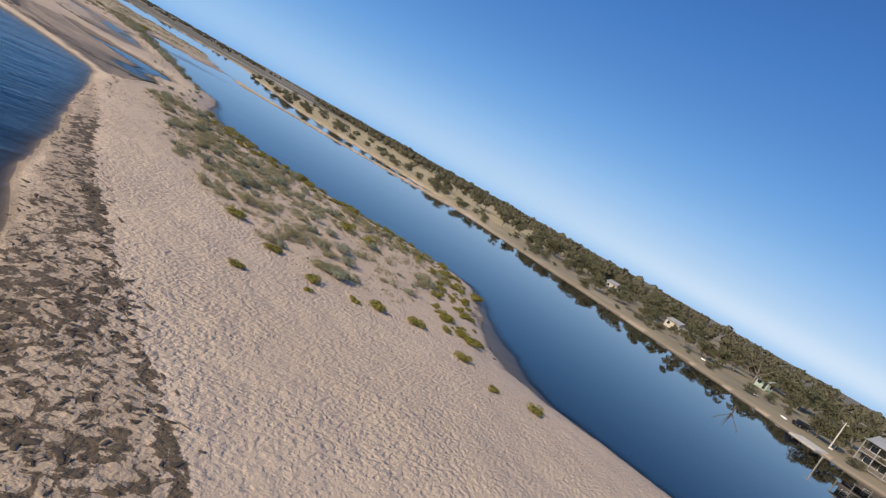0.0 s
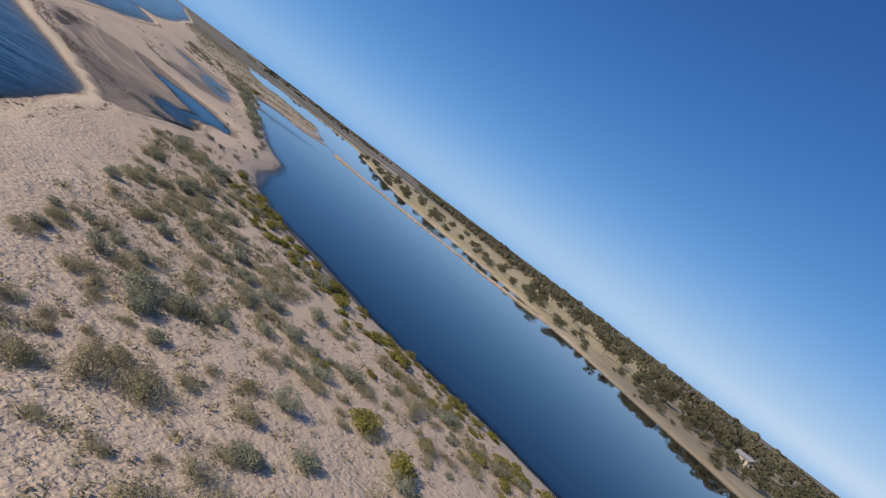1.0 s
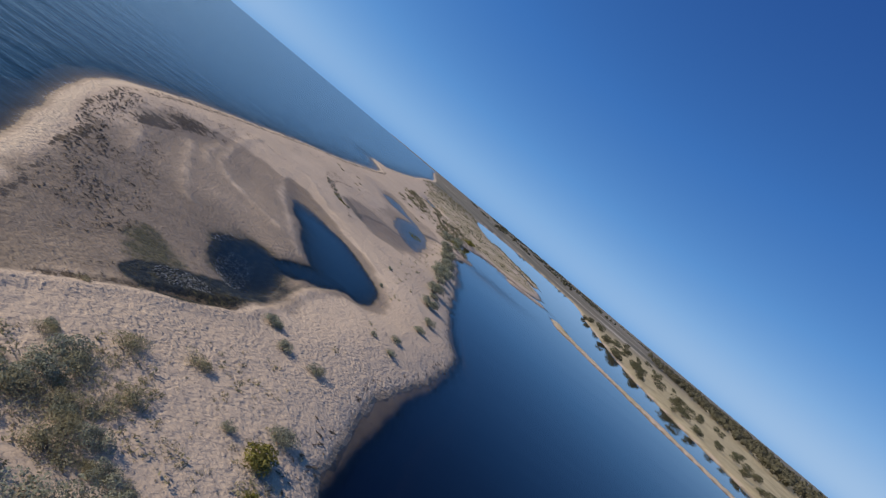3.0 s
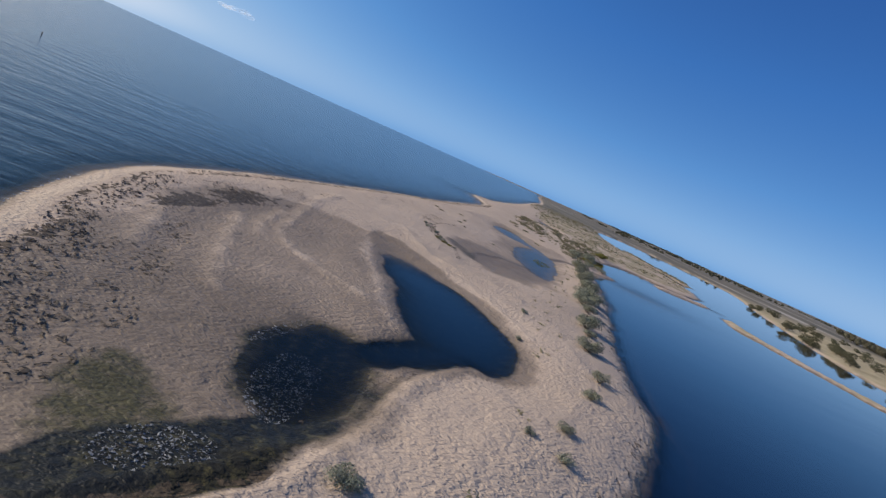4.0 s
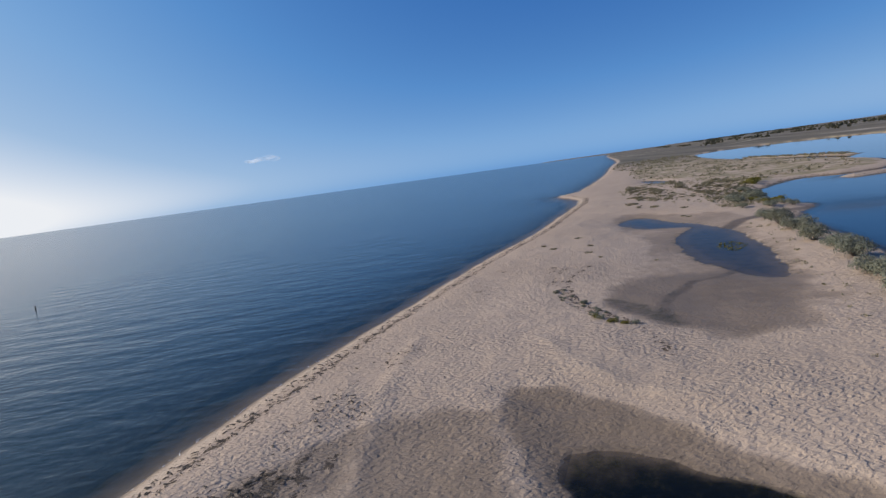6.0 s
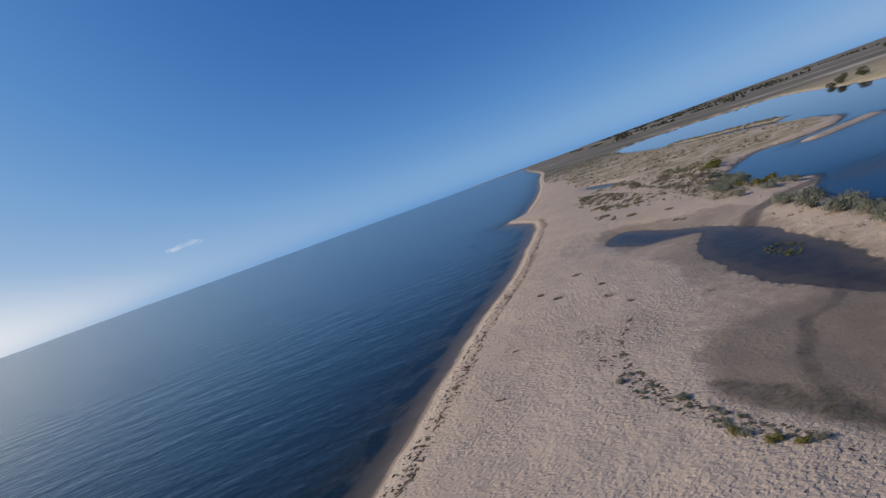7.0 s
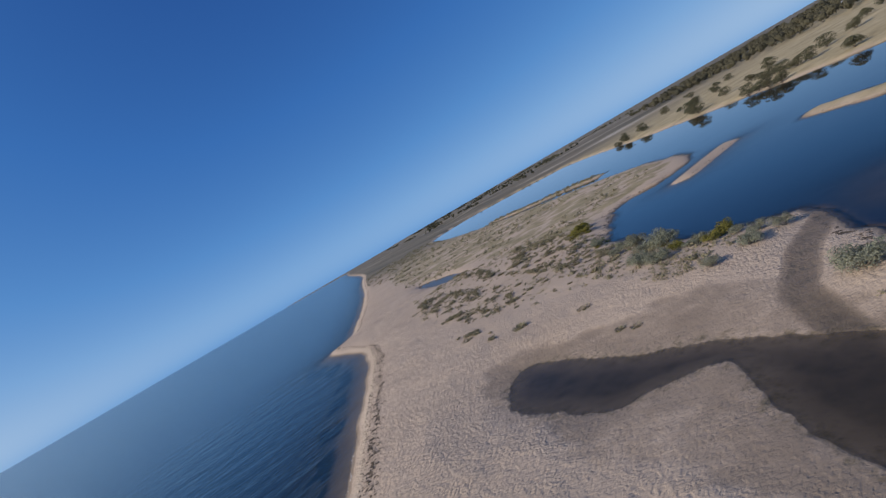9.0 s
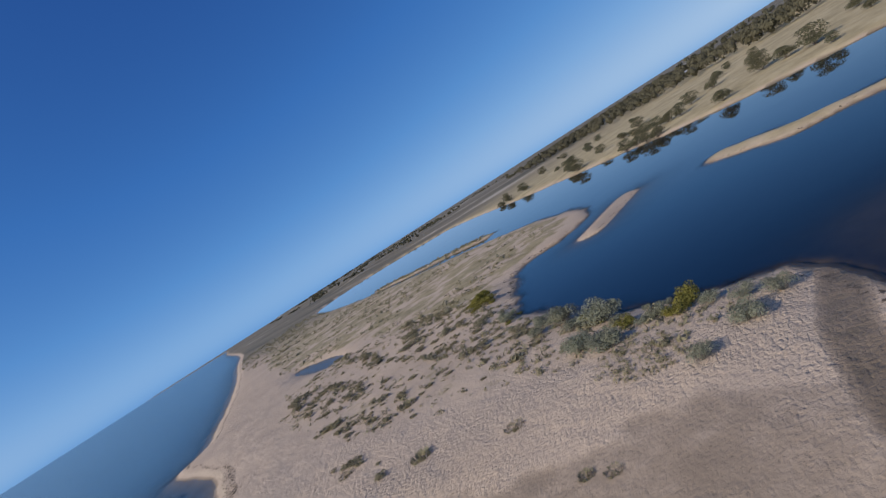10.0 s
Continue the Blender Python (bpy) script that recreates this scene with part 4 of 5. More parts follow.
marsh_ok = lambda x, y: (fractal(x, y, 7.0, 61) > 0.5) & (terrain(x, y)[0] > 0.12)
many_tufts("marsh_scrub", np.vstack([scatter([(-184, 85), (-193, 95), (-197, 105), (-195, 113), (-207, 123), (-246, 133), (-330, 144), (-330, 112), (-262, 84), (-232, 92), (-205, 88)], 1100, 0.4, 1.5, marsh_ok),
                                     scatter([(-300, 92), (-480, 140), (-480, 190), (-330, 143)], 700, 0.8, 2.4, marsh_ok)]), 14, 0.17, SCRUB, "low olive-brown saltmarsh scrub covering the flat ground")
many_tufts("strip_reeds", np.c_[np.interp(np.linspace(0, 1, 160), [0, 0.3, 0.65, 1], [-241, -258, -280, -305]) + rng.normal(0, 1, 160), np.interp(np.linspace(0, 1, 160), [0, 0.3, 0.65, 1], [141.5, 143.5, 143, 145]) + rng.normal(0, 0.8, 160), rng.uniform(0.8, 1.6, 160)], 14, 0.2, SCRUB, "green reeds on a narrow strip in the lagoon")


def wrack(name, spots, label, material=None, category="seaweed", turn=None, slim_to=0.5):
    """Flat dark scraps of weed lying on the sand."""
    spots = np.asarray(spots)
    z = height(spots[:, 0], spots[:, 1]) + 0.015
    n = len(spots)
    a = rng.uniform(0, 2 * math.pi, n) if turn is None else turn + rng.normal(0, 0.25, n)
    long, slim = spots[:, 2], spots[:, 2] * rng.uniform(0.18, slim_to, n)
    ca, sa = np.cos(a), np.sin(a)
    ring = []
    for k in range(6):
        q = 2 * math.pi * k / 6 + rng.uniform(-0.3, 0.3, n)
        r = rng.uniform(0.35, 1.15, n)
        px, py = np.cos(q) * long * r * 0.5, np.sin(q) * slim * r * 0.5
        ring.append(np.stack([spots[:, 0] + px * ca - py * sa, spots[:, 1] + px * sa + py * ca, z + rng.uniform(0.0, 0.03, n)], 1))
    mid = np.stack([spots[:, 0], spots[:, 1], z + 0.02 + 0.05 * slim], 1)
    tris = np.concatenate([np.stack([mid, ring[k], ring[(k + 1) % 6]], 1) for k in range(6)])
    return tagged(soup(name, tris, material or WEED), label, category, kind="stuff")


belt = lambda x, y: fractal(x, y, 2.0, 71) > 0.44
wrack("beach_wrack", np.vstack([scatter(DRIFT_AREA, 2800, 0.06, 0.5, belt), scatter([(-1, 5.4), (-17, 9.6), (-36, 16.2), (-37, 17.4), (-17, 11.0), (-2, 7.2)], 260, 0.12, 0.6)]), "dark dried seaweed lying in a belt along the beach")
wrack("flat_wrack", np.vstack([scatter([(-66, 29.6), (-78, 27.6), (-90, 25.2), (-98, 26.5), (-100, 29.5), (-90, 29), (-80, 31.5), (-72, 33)], 1500, 0.07, 0.38, belt), scatter([(-96, 26), (-104, 29.5), (-112, 33), (-112, 34.4), (-103, 32), (-95, 30)], 420, 0.08, 0.4, belt),
                               scatter([(-98, 26.6), (-110, 32.2), (-124, 38), (-150, 46.6), (-196, 61.6), (-196, 60.4), (-150, 45.2), (-124, 36.6), (-110, 30.8), (-98, 25.4)], 420, 0.12, 0.6, belt),
                               scatter(FRINGE, 220, 0.08, 0.4), scatter([(-120, 42), (-124, 42), (-129.6, 43.2), (-129, 45), (-124.6, 44.6), (-120.4, 43.4)], 170, 0.07, 0.45, belt),
                               scatter([(-62, 29.5), (-72, 37.6), (-80, 41.2), (-80.6, 40.4), (-72.6, 36.6), (-63, 28.8)], 90, 0.08, 0.28)]), "dark seaweed scraps on the wet flats and drift line")
many_tufts("pond_weed", scatter([(-129.4, 58.9), (-131, 60.9), (-133.8, 60.7), (-134, 59.2), (-131.5, 58.4)], 60, 0.45, 0.8), 16, 0.14, OLIVE, "yellow-green weed growing in the shallow pond")
many_tufts("weed_clumps", scatter([(-72, 30.4), (-76, 27.4), (-83, 25.6), (-88.5, 24.6), (-94, 24.6), (-94, 26), (-88, 26.2), (-83, 27.4), (-77, 29.2), (-73, 31.4)], 420, 0.08, 0.3), 12, 0.26, TWIG, "small dark clumps of dried weed standing on the beach rim")
many_tufts("rim_scrub", np.vstack([scatter([(-151, 74), (-156, 77.4), (-166, 78.4), (-174, 81.6), (-184, 88.6), (-196, 93.5), (-206, 92), (-196, 84), (-184, 77.6), (-170, 72.4), (-158, 70.5)], 420, 0.3, 1.1, lambda x, y: fractal(x, y, 6.0, 63) > 0.42), scatter([(-218, 76), (-203, 77.6), (-183, 73.4), (-172, 69.4), (-176, 66), (-190, 66), (-206, 71)], 120, 0.25, 0.9, lambda x, y: fractal(x, y, 5.0, 67) > 0.45)]), 26, 0.16, SCRUB, "low olive-brown scrub between the bushes of the lagoon rim")


wrack("bleached_wrack", np.vstack([scatter([(-73.4, 36.2), (-76.1, 36.0), (-78.4, 36.8), (-77.6, 38.2), (-74.9, 38), (-72.6, 37.4)], 900, 0.04, 0.17), scatter([(-68.9, 34.2), (-70.4, 34.2), (-71.4, 35.6), (-70.8, 36.8), (-69.3, 36)], 520, 0.04, 0.16),
                                   scatter([(-77, 35), (-80.6, 36.2), (-80.8, 36.9), (-77.6, 35.7)], 160, 0.04, 0.18)]) , "pale bleached scraps of weed lying in the dark pond", PALE_WEED, slim_to=0.7)


def shore_line(count, off0, off1, x0, x1, w0, w1):
    """Spots along the sea's edge, at an offset inland, with a width."""
    line = np.array(SEA_SHORE)
    xs = rng.uniform(x0, x1, count)
    o = np.argsort(line[:, 0])
    ys = np.interp(xs, line[o, 0], line[o, 1])
    off = rng.uniform(off0, off1, count)
    return np.c_[xs + off * AY, ys - off * AX, rng.uniform(w0, w1, count)]


wrack("tide_wrack", shore_line(2000, 0.9, 2.4, -205, -98, 0.08, 0.45), "dark weed scraps in the drift line behind the beach crest")
edge = np.vstack([shore_line(520, -0.15, 0.25, -205, 5, 0.1, 0.4)])
gap = fractal(edge[:, 0], edge[:, 1], 9.0, 95) > 0.47
wrack("shore_foam", edge[gap], "thin broken line of foam at the sea's edge", FOAM, "foam", math.atan2(AY, AX), 0.22)


near_line = np.array(NEAR_SHORE)[np.argsort([p[0] for p in NEAR_SHORE])]
edge = np.c_[rng.uniform(-66, -16, 420), np.zeros(420), rng.uniform(0.1, 0.55, 420)]
edge[:, 1] = np.interp(edge[:, 0], near_line[:, 0], near_line[:, 1]) - 0.9 + rng.normal(0, 0.35, 420)
wrack("lagoon_wrack", edge[terrain(edge[:, 0], edge[:, 1])[0] > -0.02], "dark rotting weed and sticks along the lagoon's edge")


# ---- far bank: trees, houses, small things ----
def gum_tree(tall, wide, lobes, count, bare=0.35):
    """A gum tree: tapered trunk, forking limbs and a broken crown of leaf clumps."""
    root = new("gum_tree")
    fork = tall * bare
    paths, ls = [[(0, 0, -0.3, 0.035 * tall), (0.02 * tall, 0, fork * 0.6, 0.026 * tall), (0.01 * tall, 0.02 * tall, fork, 0.022 * tall)]], []
    for k in range(lobes):
        a = 2 * math.pi * k / lobes + rng.uniform(-0.5, 0.5)
        r = wide * 0.5 * rng.uniform(0.15, 0.75)
        z = tall * rng.uniform(bare + 0.1, 0.86)
        x, y = r * math.cos(a), r * math.sin(a)
        s = wide * rng.uniform(0.15, 0.26)
        ls.append((x, y, z, s, s * rng.uniform(0.8, 1.2), min(s * rng.uniform(0.6, 0.9), tall - z)))
        if k % 2 == 0:
            paths.append([(0.01 * tall, 0.02 * tall, fork * 0.95, 0.016 * tall), (x * 0.5, y * 0.5, (fork + z) * 0.5, 0.011 * tall), (x, y, z, 0.004 * tall)])
    part("trunk", sticks(paths, 6), BARK, root)
    c, o = lobes_cloud(ls, count, 0.3)
    soup("crown", leaves(c, o, 0.031, 0.65, 0.6), GUM, root)
    return root


FAR_X = np.array([p[0] for p in FAR_SHORE][::-1], float)
FAR_Y = np.array([p[1] for p in FAR_SHORE][::-1], float)
order = np.argsort(FAR_X)
FAR_X, FAR_Y = FAR_X[order], FAR_Y[order]


def bank(x, inland):
    """A place behind the far shore."""
    return x, float(np.interp(x, FAR_X, FAR_Y)) + inland * 1.08


def bank_spots(n, x0, x1, d0, d1, w0, w1):
    out = []
    for _ in range(n):
        x, y = bank(rng.uniform(x0, x1), rng.uniform(d0, d1))
        out.append((x, y, rng.uniform(w0, w1)))
    return out


trees = [gum_tree(1.0, 0.95, 14, 2000, 0.14), gum_tree(1.0, 0.8, 12, 1800, 0.2), gum_tree(1.0, 1.1, 17, 2200, 0.1), gum_tree(1.0, 0.9, 9, 1700, 0.24)]
shrubs = [gum_tree(1.0, 1.5, 15, 2400, 0.02), gum_tree(1.0, 1.35, 13, 2200, 0.02)]
spots = bank_spots(46, -80, 60, 26, 54, 4.6, 6.6) + bank_spots(44, -75, 60, 15, 30, 2.4, 4.2) + bank_spots(9, -70, 60, 8, 17, 3.4, 5.0) + bank_spots(22, -150, -70, 26, 60, 3.6, 5.6)
stand_in(trees, spots, "tall grey-green gum tree on the far lagoon bank", "tree", "gum trees on the far bank")
spots = bank_spots(52, -75, 60, 2.5, 20, 0.7, 2.4) + bank_spots(30, -170, -75, 3, 26, 1.6, 3.4) + bank_spots(20, -330, -170, 3, 60, 1.8, 3.4)
spots += [(-183, 172, 3.2), (-178, 170, 3.0), (-200.5, 171, 2.8), (-204, 172, 3.0), (-208, 173.5, 2.8), (-217, 179.8, 2.9), (-213, 178, 2.6), (-229, 193, 3.0), (-234, 188, 2.6), (-248, 190, 2.8), (-252, 196, 3.0), (-263.5, 212, 3.2), (-230, 204, 3.4), (-201, 192, 3.0), (-289, 212, 3.0)]
spots += [(-201, 160, 2.6), (-205, 162, 2.8), (-209, 164.5, 2.6), (-213, 166.5, 2.4), (-298, 207, 3), (-291, 205, 2.6), (-240, 181, 2.6), (-236, 178, 2.8)]
stand_in(shrubs, spots, "rounded dark tree-like shrub on the grassy far bank", "shrub", "shrubs on the far bank")
discard(trees + shrubs)


def woods(name, spots, clumps, size, label):
    spots = np.array(spots)
    spots[:, 2] *= 0.55 + 0.75 * fractal(spots[:, 0], spots[:, 1], 26.0, 77)
    z = height(spots[:, 0], spots[:, 1])
    n = len(spots)
    c = np.repeat(np.c_[spots[:, :2], z], clumps, 0)
    h = np.repeat(spots[:, 2], clumps)
    d = unit(n * clumps)
    r = 0.72 + 0.28 * rng.random(n * clumps)
    d[:, 2] = np.where(rng.random(n * clumps) < 0.7, np.abs(d[:, 2]), d[:, 2])
    c[:, 0] += d[:, 0] * h * 0.42 * r
    c[:, 1] += d[:, 1] * h * 0.42 * r
    c[:, 2] += h * (0.55 + 0.42 * d[:, 2] * r)
    return tagged(soup(name, leaves(c, d, size * h ** 0.5, 0.7, 0.5), WOODS_LEAF), label, "woods", kind="stuff")


woods("woods", bank_spots(520, -130, 420, 44, 125, 4.8, 6.6) + bank_spots(700, -420, -120, 84, 180, 3.8, 5.8), 230, 0.19, "dense dark gum woods behind the far bank")
woods("distant_woods", bank_spots(420, -430, 600, 150, 420, 4.5, 6.5), 40, 0.5, "distant belt of dark woods under the horizon")
rows_at = []
for k in range(58):
    hx, length = rng.uniform(-2000, -480), rng.uniform(40, 220)
    hy = np.interp(-hx, [480, 1900], [300, 700]) + rng.uniform(-60, 330)
    s = rng.uniform(-0.5, 0.5, 26) * length
    rows_at.append(np.c_[hx + s * AX + rng.normal(0, 3, 26), hy + s * AY + rng.normal(0, 5, 26), rng.uniform(0.8, 3.0, 26)])
heath_line = np.vstack(rows_at)
woods("far_heath", heath_line, 26, 0.7, "distant dark heath and hedgerows on flat land")

BOARD = plain_material("weathered_board", (0.24, 0.22, 0.20), (0.36, 0.34, 0.31), 1.5, 0.8)
CREAM = plain_material("cream_render", (0.42, 0.37, 0.30), (0.52, 0.47, 0.39), 0.8, 0.85)
DARK_BOARD = plain_material("dark_timber_board", (0.085, 0.075, 0.065), (0.15, 0.135, 0.12), 1.5, 0.85)
TIN = plain_material("grey_tin_roof", (0.22, 0.225, 0.23), (0.33, 0.335, 0.34), 0.6, 0.6, 0.0, 0.1)
DARK_TILE = plain_material("dark_roof", (0.09, 0.085, 0.085), (0.15, 0.14, 0.135), 0.8, 0.7)
WHITE = plain_material("white_paint", (0.70, 0.70, 0.68), (0.82, 0.82, 0.80), 1.0, 0.5)
GREENISH = plain_material("pale_green_paint", (0.26, 0.34, 0.28), (0.36, 0.43, 0.36), 1.0, 0.7)
PANE = mat("dark_pane")[0]
PANE.node_tree.nodes["Principled BSDF"].inputs["Base Color"].default_value = (0.03, 0.035, 0.04, 1)
PANE.node_tree.nodes["Principled BSDF"].inputs["Roughness"].default_value = 0.08
CONCRETE = plain_material("pale_concrete", (0.40, 0.37, 0.33), (0.52, 0.49, 0.44), 0.7, 0.9)
CAR_PAINT = plain_material("black_car_paint", (0.012, 0.012, 0.014), (0.02, 0.02, 0.022), 2.0, 0.25)
RUBBER = plain_material("black_rubber", (0.015, 0.015, 0.015), (0.03, 0.03, 0.03), 5.0, 0.9)


def box(x0, x1, y0, y1, z0, z1, bevel=0.0):
    bm = bmesh.new()
    bmesh.ops.create_cube(bm, size=1.0)
    for v in bm.verts:
        v.co = ((x0 + x1) / 2 + v.co.x * (x1 - x0), (y0 + y1) / 2 + v.co.y * (y1 - y0), (z0 + z1) / 2 + v.co.z * (z1 - z0))
    if bevel:
        bmesh.ops.bevel(bm, geom=bm.edges[:], offset=bevel, segments=2, affect="EDGES")
    return bm


def gable(w, d, z0, rise, over):
    """A gabled roof with thickness, ridge along x."""
    bm = bmesh.new()
    a, b, t = w / 2 + over, d / 2 + over, 0.18
    drop = rise * over / (d / 2)
    prof = [(-b, z0 - drop), (0, z0 + rise), (b, z0 - drop), (b, z0 - drop + t), (0, z0 + rise + t), (-b, z0 - drop + t)]
    ends = [[bm.verts.new((x, y, z)) for y, z in prof] for x in (-a, a)]
    for i in range(6):
        j = (i + 1) % 6
        bm.faces.new((ends[0][i], ends[0][j], ends[1][j], ends[1][i]))
    for e in ends:
        bm.faces.new((e[0], e[1], e[4], e[5]))
        bm.faces.new((e[1], e[2], e[3], e[4]))
    bmesh.ops.recalc_face_normals(bm, faces=bm.faces[:])
    return bm


def walls(w, d, h, rise):
    """Walls with gable ends."""
    bm = bmesh.new()
    prof = [(-d / 2, -0.6), (d / 2, -0.6), (d / 2, h), (0, h + rise), (-d / 2, h)]
    ends = [[bm.verts.new((x, y, z)) for y, z in prof] for x in (-w / 2, w / 2)]
    for i in range(5):
        j = (i + 1) % 5
        bm.faces.new((ends[0][i], ends[0][j], ends[1][j], ends[1][i]))
    bm.faces.new(ends[0])
    bm.faces.new(ends[1])
    bmesh.ops.recalc_face_normals(bm, faces=bm.faces[:])
    return bm


def house(x, y, turn, w, d, storeys, wall, roof, label, veranda=False):
    """A house; its front looks along its own -y."""
    root = new("house")
    h, rise = 2.7 * storeys, 0.22 * d
    part("wall", walls(w, d, h, rise), wall, root)
    part("roof", gable(w, d, h, rise, 0.5), roof, root, "pitched sheet roof")
    bays = max(2, int(w / 2.6))
    for s in range(storeys):
        for k in range(bays):
            cx, z = -w / 2 + w * (k + 0.5) / bays, 2.7 * s
            if s == 0 and k == bays // 2:
                part("door", box(cx - 0.45, cx + 0.45, -d / 2 - 0.05, -d / 2 + 0.05, 0, 2.05), PANE, root)
                continue
            win = part("window", box(cx - 0.75, cx + 0.75, -d / 2 - 0.07, -d / 2 + 0.05, z + 0.75, z + 2.15), WHITE, root)
            part("pane", box(cx - 0.66, cx + 0.66, -d / 2 - 0.085, -d / 2 - 0.06, z + 0.84, z + 2.06), PANE, win)
    for side in (-1, 1):
        win = part("window", box(side * w / 2 - 0.06, side * w / 2 + 0.06, -0.7, 0.7, 0.8, 2.1), WHITE, root)
        part("pane", box(side * (w / 2 + 0.055), side * (w / 2 + 0.085), -0.6, 0.6, 0.9, 2.0), PANE, win)
    if veranda:
        for s in range(storeys):
            part("deck", box(-w / 2, w / 2, -d / 2 - 2.4, -d / 2 - 0.09, 2.7 * s - 0.12, 2.7 * s), BOARD, root)
            part("rail", box(-w / 2, w / 2, -d / 2 - 2.4, -d / 2 - 2.33, 2.7 * s + 0.9, 2.7 * s + 1.0), BOARD, root)
        for k in range(bays + 1):
            px = -w / 2 + 0.1 + (w - 0.2) * k / bays
            part("post", box(px - 0.08, px + 0.08, -d / 2 - 2.4, -d / 2 - 2.24, -0.6, h - 0.05), BOARD, root)
        part("veranda_roof", box(-w / 2 - 0.3, w / 2 + 0.3, -d / 2 - 2.7, -d / 2 - 0.02, h - 0.04, h + 0.08), TIN, root)
    root.matrix_basis = pose(x, y, float(height(x, y)[0]) + 0.15, 0, 0, turn) @ Matrix.Scale(1 / METRES, 4)
    return tagged(root, label, "house", "houses on the far bank")


house(*bank(19.5, 12), -28, 12, 7, 2, DARK_BOARD, TIN, "two-storey dark timber house with white veranda and tin roof", True)
house(*bank(31, 14), -28, 11, 8, 1, CREAM, DARK_TILE, "single-storey cream house with dark roof among gum trees", True)
house(*bank(0, 32), -30, 4, 3.2, 1, GREENISH, TIN, "small pale green cottage with tin roof behind trees")
house(*bank(-24, 38), -25, 6, 4.5, 1, CREAM, TIN, "small cream cottage with pale roof among trees")
house(*bank(-46, 42), -25, 6, 4.5, 1, CREAM, TIN, "small cream bungalow with pale roof among trees")
house(-262, 318, 20, 6.5, 4.5, 1, CREAM, TIN, "pale farmhouse with tin roof by the woods")
house(-330, 345, 25, 8, 6, 1, CREAM, TIN, "distant pale cottage by the woods")
house(-276, 326, 20, 5.5, 4, 1, CREAM, DARK_TILE, "pale cottage with dark roof by the woods")


def utility_pole(x, y):
    root = new("utility_pole")
    part("pole", sticks([[(0, 0, -0.4, 0.16), (0, 0, 3.5, 0.14), (0, 0, 6.4, 0.11)]], 10), CONCRETE, root)
    part("crossarm", box(-0.7, 0.7, -0.06, 0.06, 5.9, 6.04, 0.015), BOARD, root)
    for k in (-0.6, 0.0, 0.6):
        part("insulator", sticks([[(k, 0, 6.04, 0.04), (k, 0, 6.12, 0.05), (k, 0, 6.2, 0.03)]], 6), WHITE, root)
    root.matrix_basis = pose(x, y, float(height(x, y)[0])) @ Matrix.Scale(1 / METRES, 4)
    tagged(root, "pale utility pole standing on the far bank", "pole")


utility_pole(11.2, 104.6)


def dead_tree(x, y):
    root = new("dead_tree")
    paths = [[(0, 0, -0.3, 0.22), (0.2, 0, 2.0, 0.17), (0.3, 0.1, 3.4, 0.13)]]
    for a, l in ((0.3, 3.0), (1.9, 2.6), (3.3, 3.2), (4.6, 2.4)):
        paths.append([(0.3, 0.1, 3.3, 0.11), (0.3 + l * 0.4 * math.cos(a), l * 0.4 * math.sin(a), 4.4, 0.07), (0.3 + l * 0.8 * math.cos(a), l * 0.8 * math.sin(a), 5.0 + 0.3 * l, 0.03)])
    part("trunk", sticks(paths, 6), BARK, root)
    root.matrix_basis = pose(x, y, float(height(x, y)[0]))
    tagged(root, "bare pale dead tree with forked limbs", "tree")


dead_tree(*bank(-2, 9))


def car(x, y, turn, paint, label):
    root = new("parked_car")
    body = box(-2.1, 2.1, -0.88, 0.88, 0.35, 0.95, 0.12)
    part("body", body, paint, root)
    cabin = box(-1.3, 1.5, -0.78, 0.78, 0.9, 1.55, 0.18)
    part("cabin", cabin, paint, root)
    for s in (-1, 1):
        part("side_window", box(-1.05, 1.25, s * 0.775 - 0.012, s * 0.775 + 0.012, 1.05, 1.42), PANE, root)
    for wx in (-1.35, 1.35):
        for s in (-1, 1):
            bm = bmesh.new()
            bmesh.ops.create_cone(bm, cap_ends=True, segments=16, radius1=0.33, radius2=0.33, depth=0.22, matrix=Matrix.Translation((wx, s * 0.8, 0.33)) @ Matrix.Rotation(math.pi / 2, 4, "X"))
            wheel = part("wheel", bm, RUBBER, root)
            bm = bmesh.new()
            bmesh.ops.create_cone(bm, cap_ends=True, segments=12, radius1=0.19, radius2=0.16, depth=0.04, matrix=Matrix.Translation((wx, s * 0.92, 0.33)) @ Matrix.Rotation(math.pi / 2, 4, "X"))
            part("rim", bm, TIN, wheel)
    root.matrix_basis = pose(x, y, float(height(x, y)[0]) + 0.02, 0, 0, turn) @ Matrix.Scale(1 / METRES, 4)
    tagged(root, label, "car")


car(7.0, 106.6, 48, CAR_PAINT, "black car parked on the grassy far bank")


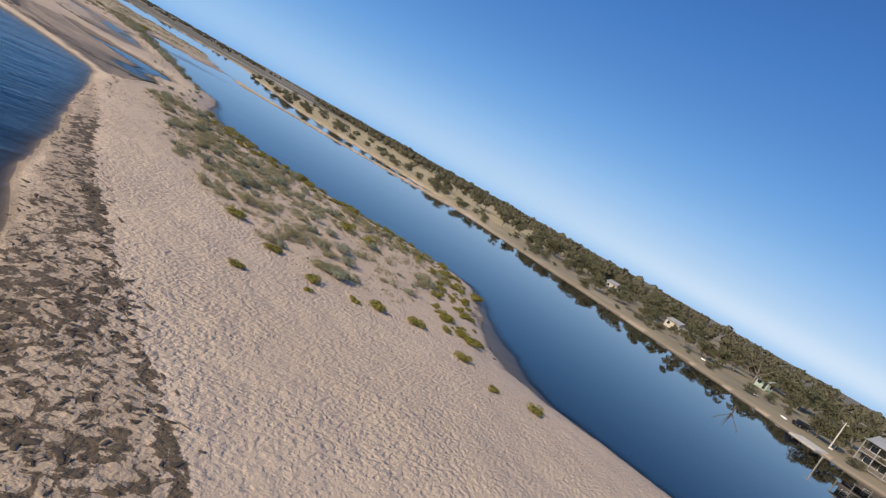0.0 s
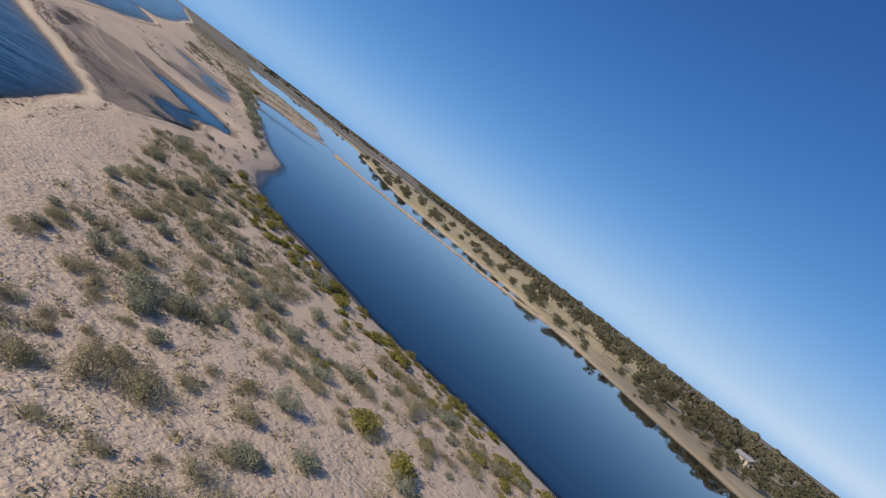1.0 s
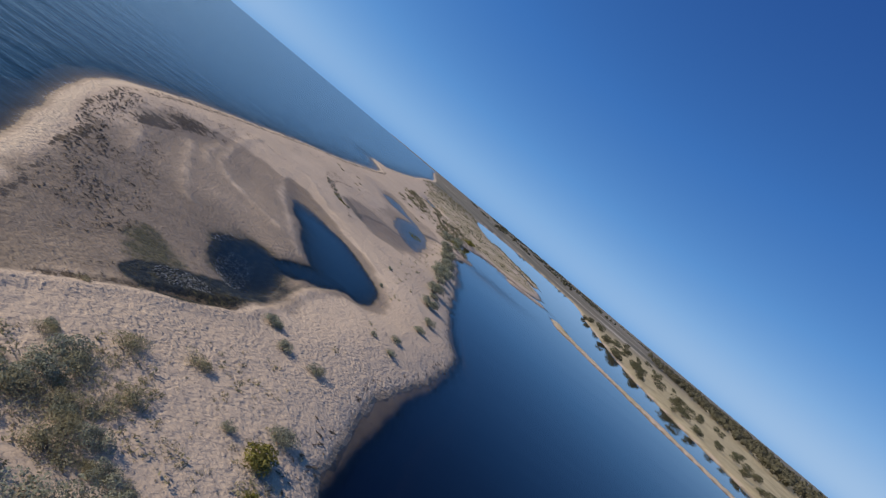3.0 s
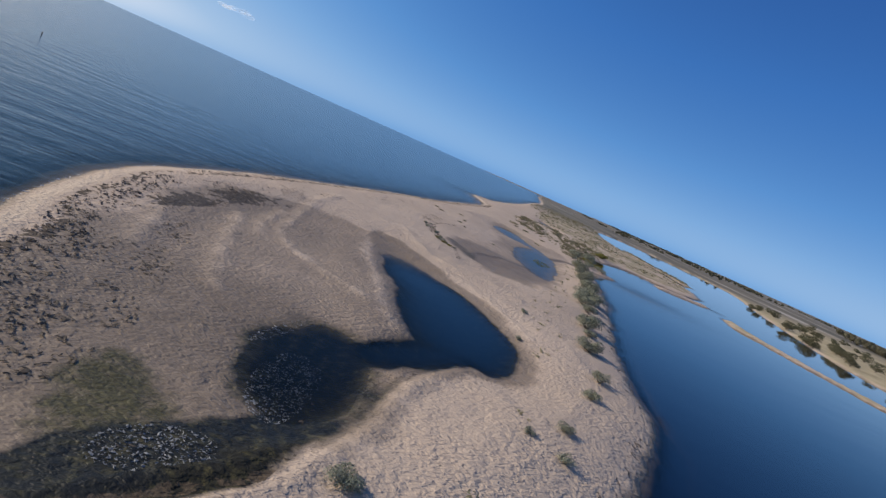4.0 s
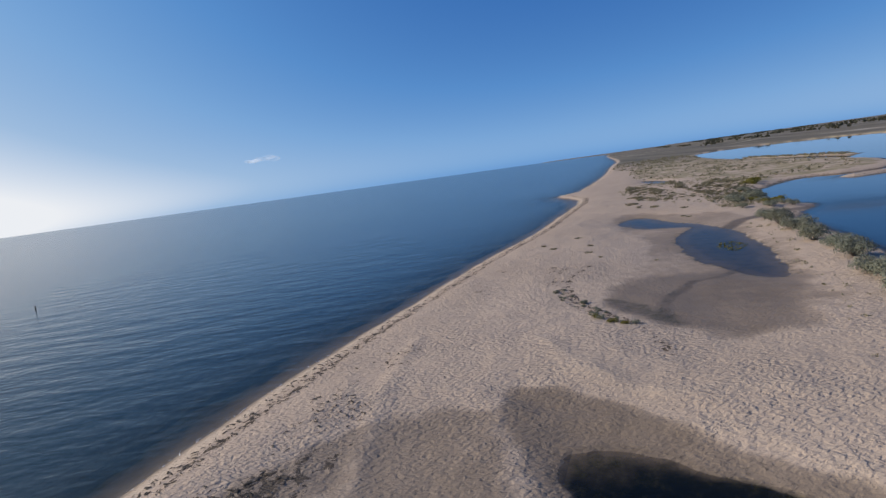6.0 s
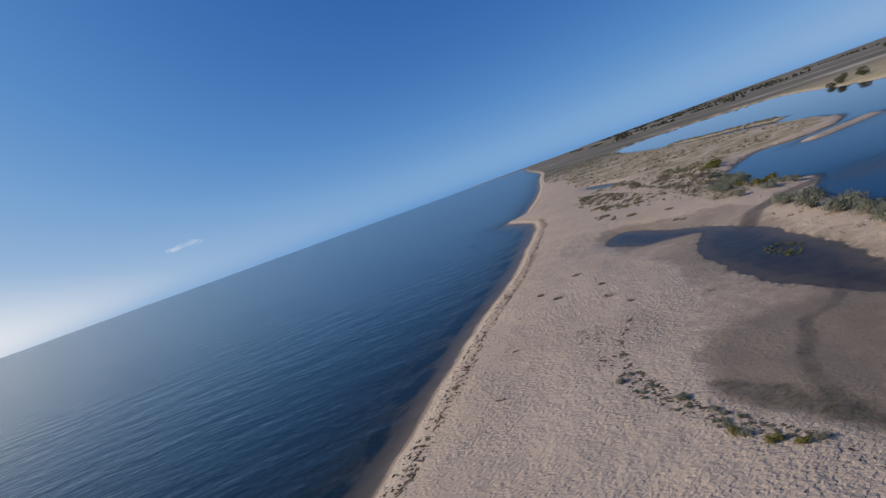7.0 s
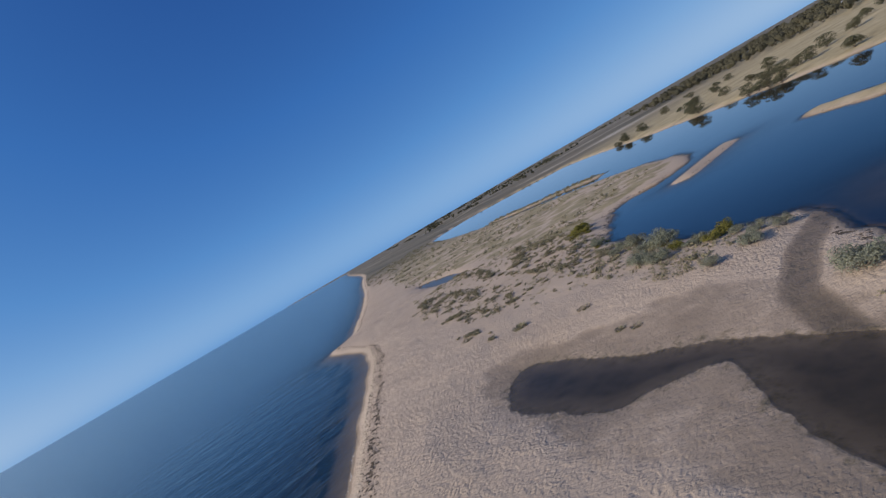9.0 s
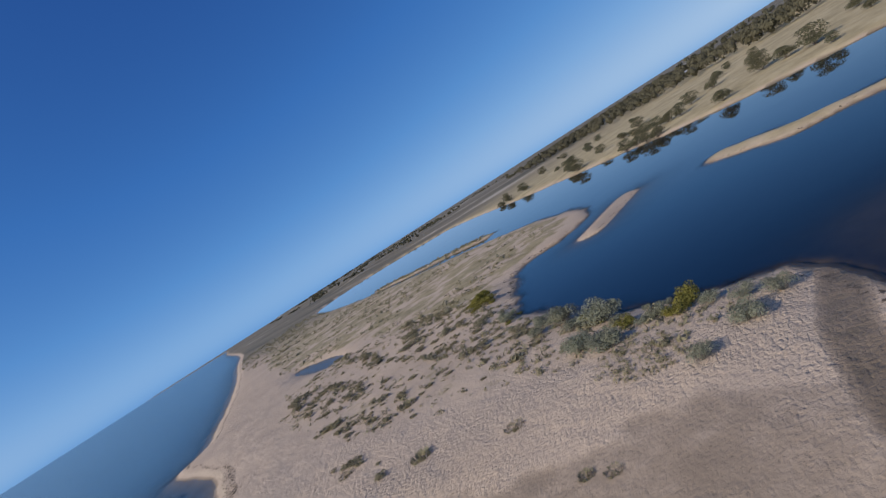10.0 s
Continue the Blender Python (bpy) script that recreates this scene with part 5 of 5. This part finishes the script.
def dinghy(x, y, turn):
    """A small upturned boat on the grass."""
    root = new("dinghy")
    bm = bmesh.new()
    rings = []
    for k in range(7):
        s = k / 6
        w = 0.62 * math.sin(math.pi * (0.12 + 0.62 * s)) if s < 1 else 0.12
        rings.append([bm.verts.new((-1.2 + 2.4 * s, w * math.cos(a), 0.45 * math.sin(a) * (1 - 0.3 * s * s))) for a in (math.pi * i / 8 for i in range(9))])
    for a, b in zip(rings, rings[1:]):
        for i in range(8):
            bm.faces.new((a[i], a[i + 1], b[i + 1], b[i]))
    bm.faces.new(rings[0])
    bm.faces.new(rings[-1])
    bmesh.ops.recalc_face_normals(bm, faces=bm.faces[:])
    part("hull", bm, WHITE, root)
    part("keel", box(-1.1, 1.0, -0.025, 0.025, 0.4, 0.5), BOARD, root)
    root.matrix_basis = pose(x, y, float(height(x, y)[0]), 0, 0, turn) @ Matrix.Scale(0.62 / METRES, 4)
    tagged(root, "small white dinghy lying upturned on the far bank", "boat", "dinghies on the far bank")


for spot, turn in ((bank(-0.5, 12), 30), (bank(4.6, 6.5), -20), (bank(11.3, 7.0), 60), (bank(-11, 12), 10)):
    dinghy(*spot, turn)


def ramp_slab(x, y, turn):
    root = new("boat_ramp")
    part("slab", box(-3.0, 3.0, -2.6, 2.6, -0.3, 0.12, 0.04), CONCRETE, root)
    root.matrix_basis = pose(x, y, 0.2, 4, 0, turn) @ Matrix.Scale(1 / METRES, 4)
    tagged(root, "pale concrete boat ramp at the water's edge", "boat ramp")


ramp_slab(*bank(8.4, 0.8), -33)


def marker(x, y):
    """A marker pile standing in the sea."""
    root = new("marker_pile")
    part("pile", sticks([[(0, 0, -3.0, 0.1), (0, 0, 0.3, 0.07)]], 8), plain_material("tarred_pile", (0.03, 0.025, 0.02), (0.06, 0.05, 0.045), 2.0), root)
    part("cap", sticks([[(0, 0, 0.3, 0.09), (0, 0, 0.42, 0.06)]], 8), WEED, root)
    root.matrix_basis = pose(x, y, 0)
    tagged(root, "dark marker pile standing in the sea", "marker")


marker(-149, -18)


def cloud(x, y, z, wide):
    """A small wisp of cloud far out over the sea."""
    m, N, L, p = mat("thin_cloud")
    p.inputs["Base Color"].default_value = (0.9, 0.9, 0.9, 1)
    p.inputs["Roughness"].default_value = 1.0
    n = noise_node(N, L, N.new("ShaderNodeTexCoord").outputs["Object"], 0.012, 4, 0.5)
    # part of the far sky: added emission stands in for sunlight on the cloud
    p.inputs["Emission Color"].default_value = (0.9, 0.92, 0.95, 1)
    p.inputs["Emission Strength"].default_value = 0.5
    clear = N.new("ShaderNodeBsdfTransparent")
    out = N.new("ShaderNodeMixShader")
    L.new(maths(N, L, "MULTIPLY", ramp(N, L, n, [(0.35, (0, 0, 0)), (0.7, (1, 1, 1))]), 0.22), out.inputs[0])
    L.new(clear.outputs[0], out.inputs[1])
    L.new(p.outputs[0], out.inputs[2])
    L.new(out.outputs[0], N["Material Output"].inputs["Surface"])
    bm = bmesh.new()
    for k in range(7):
        s = wide * rng.uniform(0.12, 0.26)
        bmesh.ops.create_icosphere(bm, subdivisions=3, radius=1.0, matrix=Matrix.Translation((rng.uniform(-30, 30), wide * (k - 3) * 0.14, rng.uniform(-8, 8) + k * wide * 0.012)) @ Matrix.Diagonal((s, s, s * 0.34, 1)))
    me = bpy.data.meshes.new("cloud")
    bm.to_mesh(me)
    bm.free()
    me.materials.append(m)
    ob = new("cloud", me)
    ob.matrix_basis = pose(x, y, z, 0, 0, 19)
    tagged(ob, "small white wisp of cloud low over the sea", "cloud", kind="structure")


cloud(-2700, -887, 191, 127)

for thing in list(scene.objects):
    if thing.parent is None and thing is not cam and thing is not sun:
        thing.matrix_basis = Matrix.Scale(METRES, 4) @ thing.matrix_basis
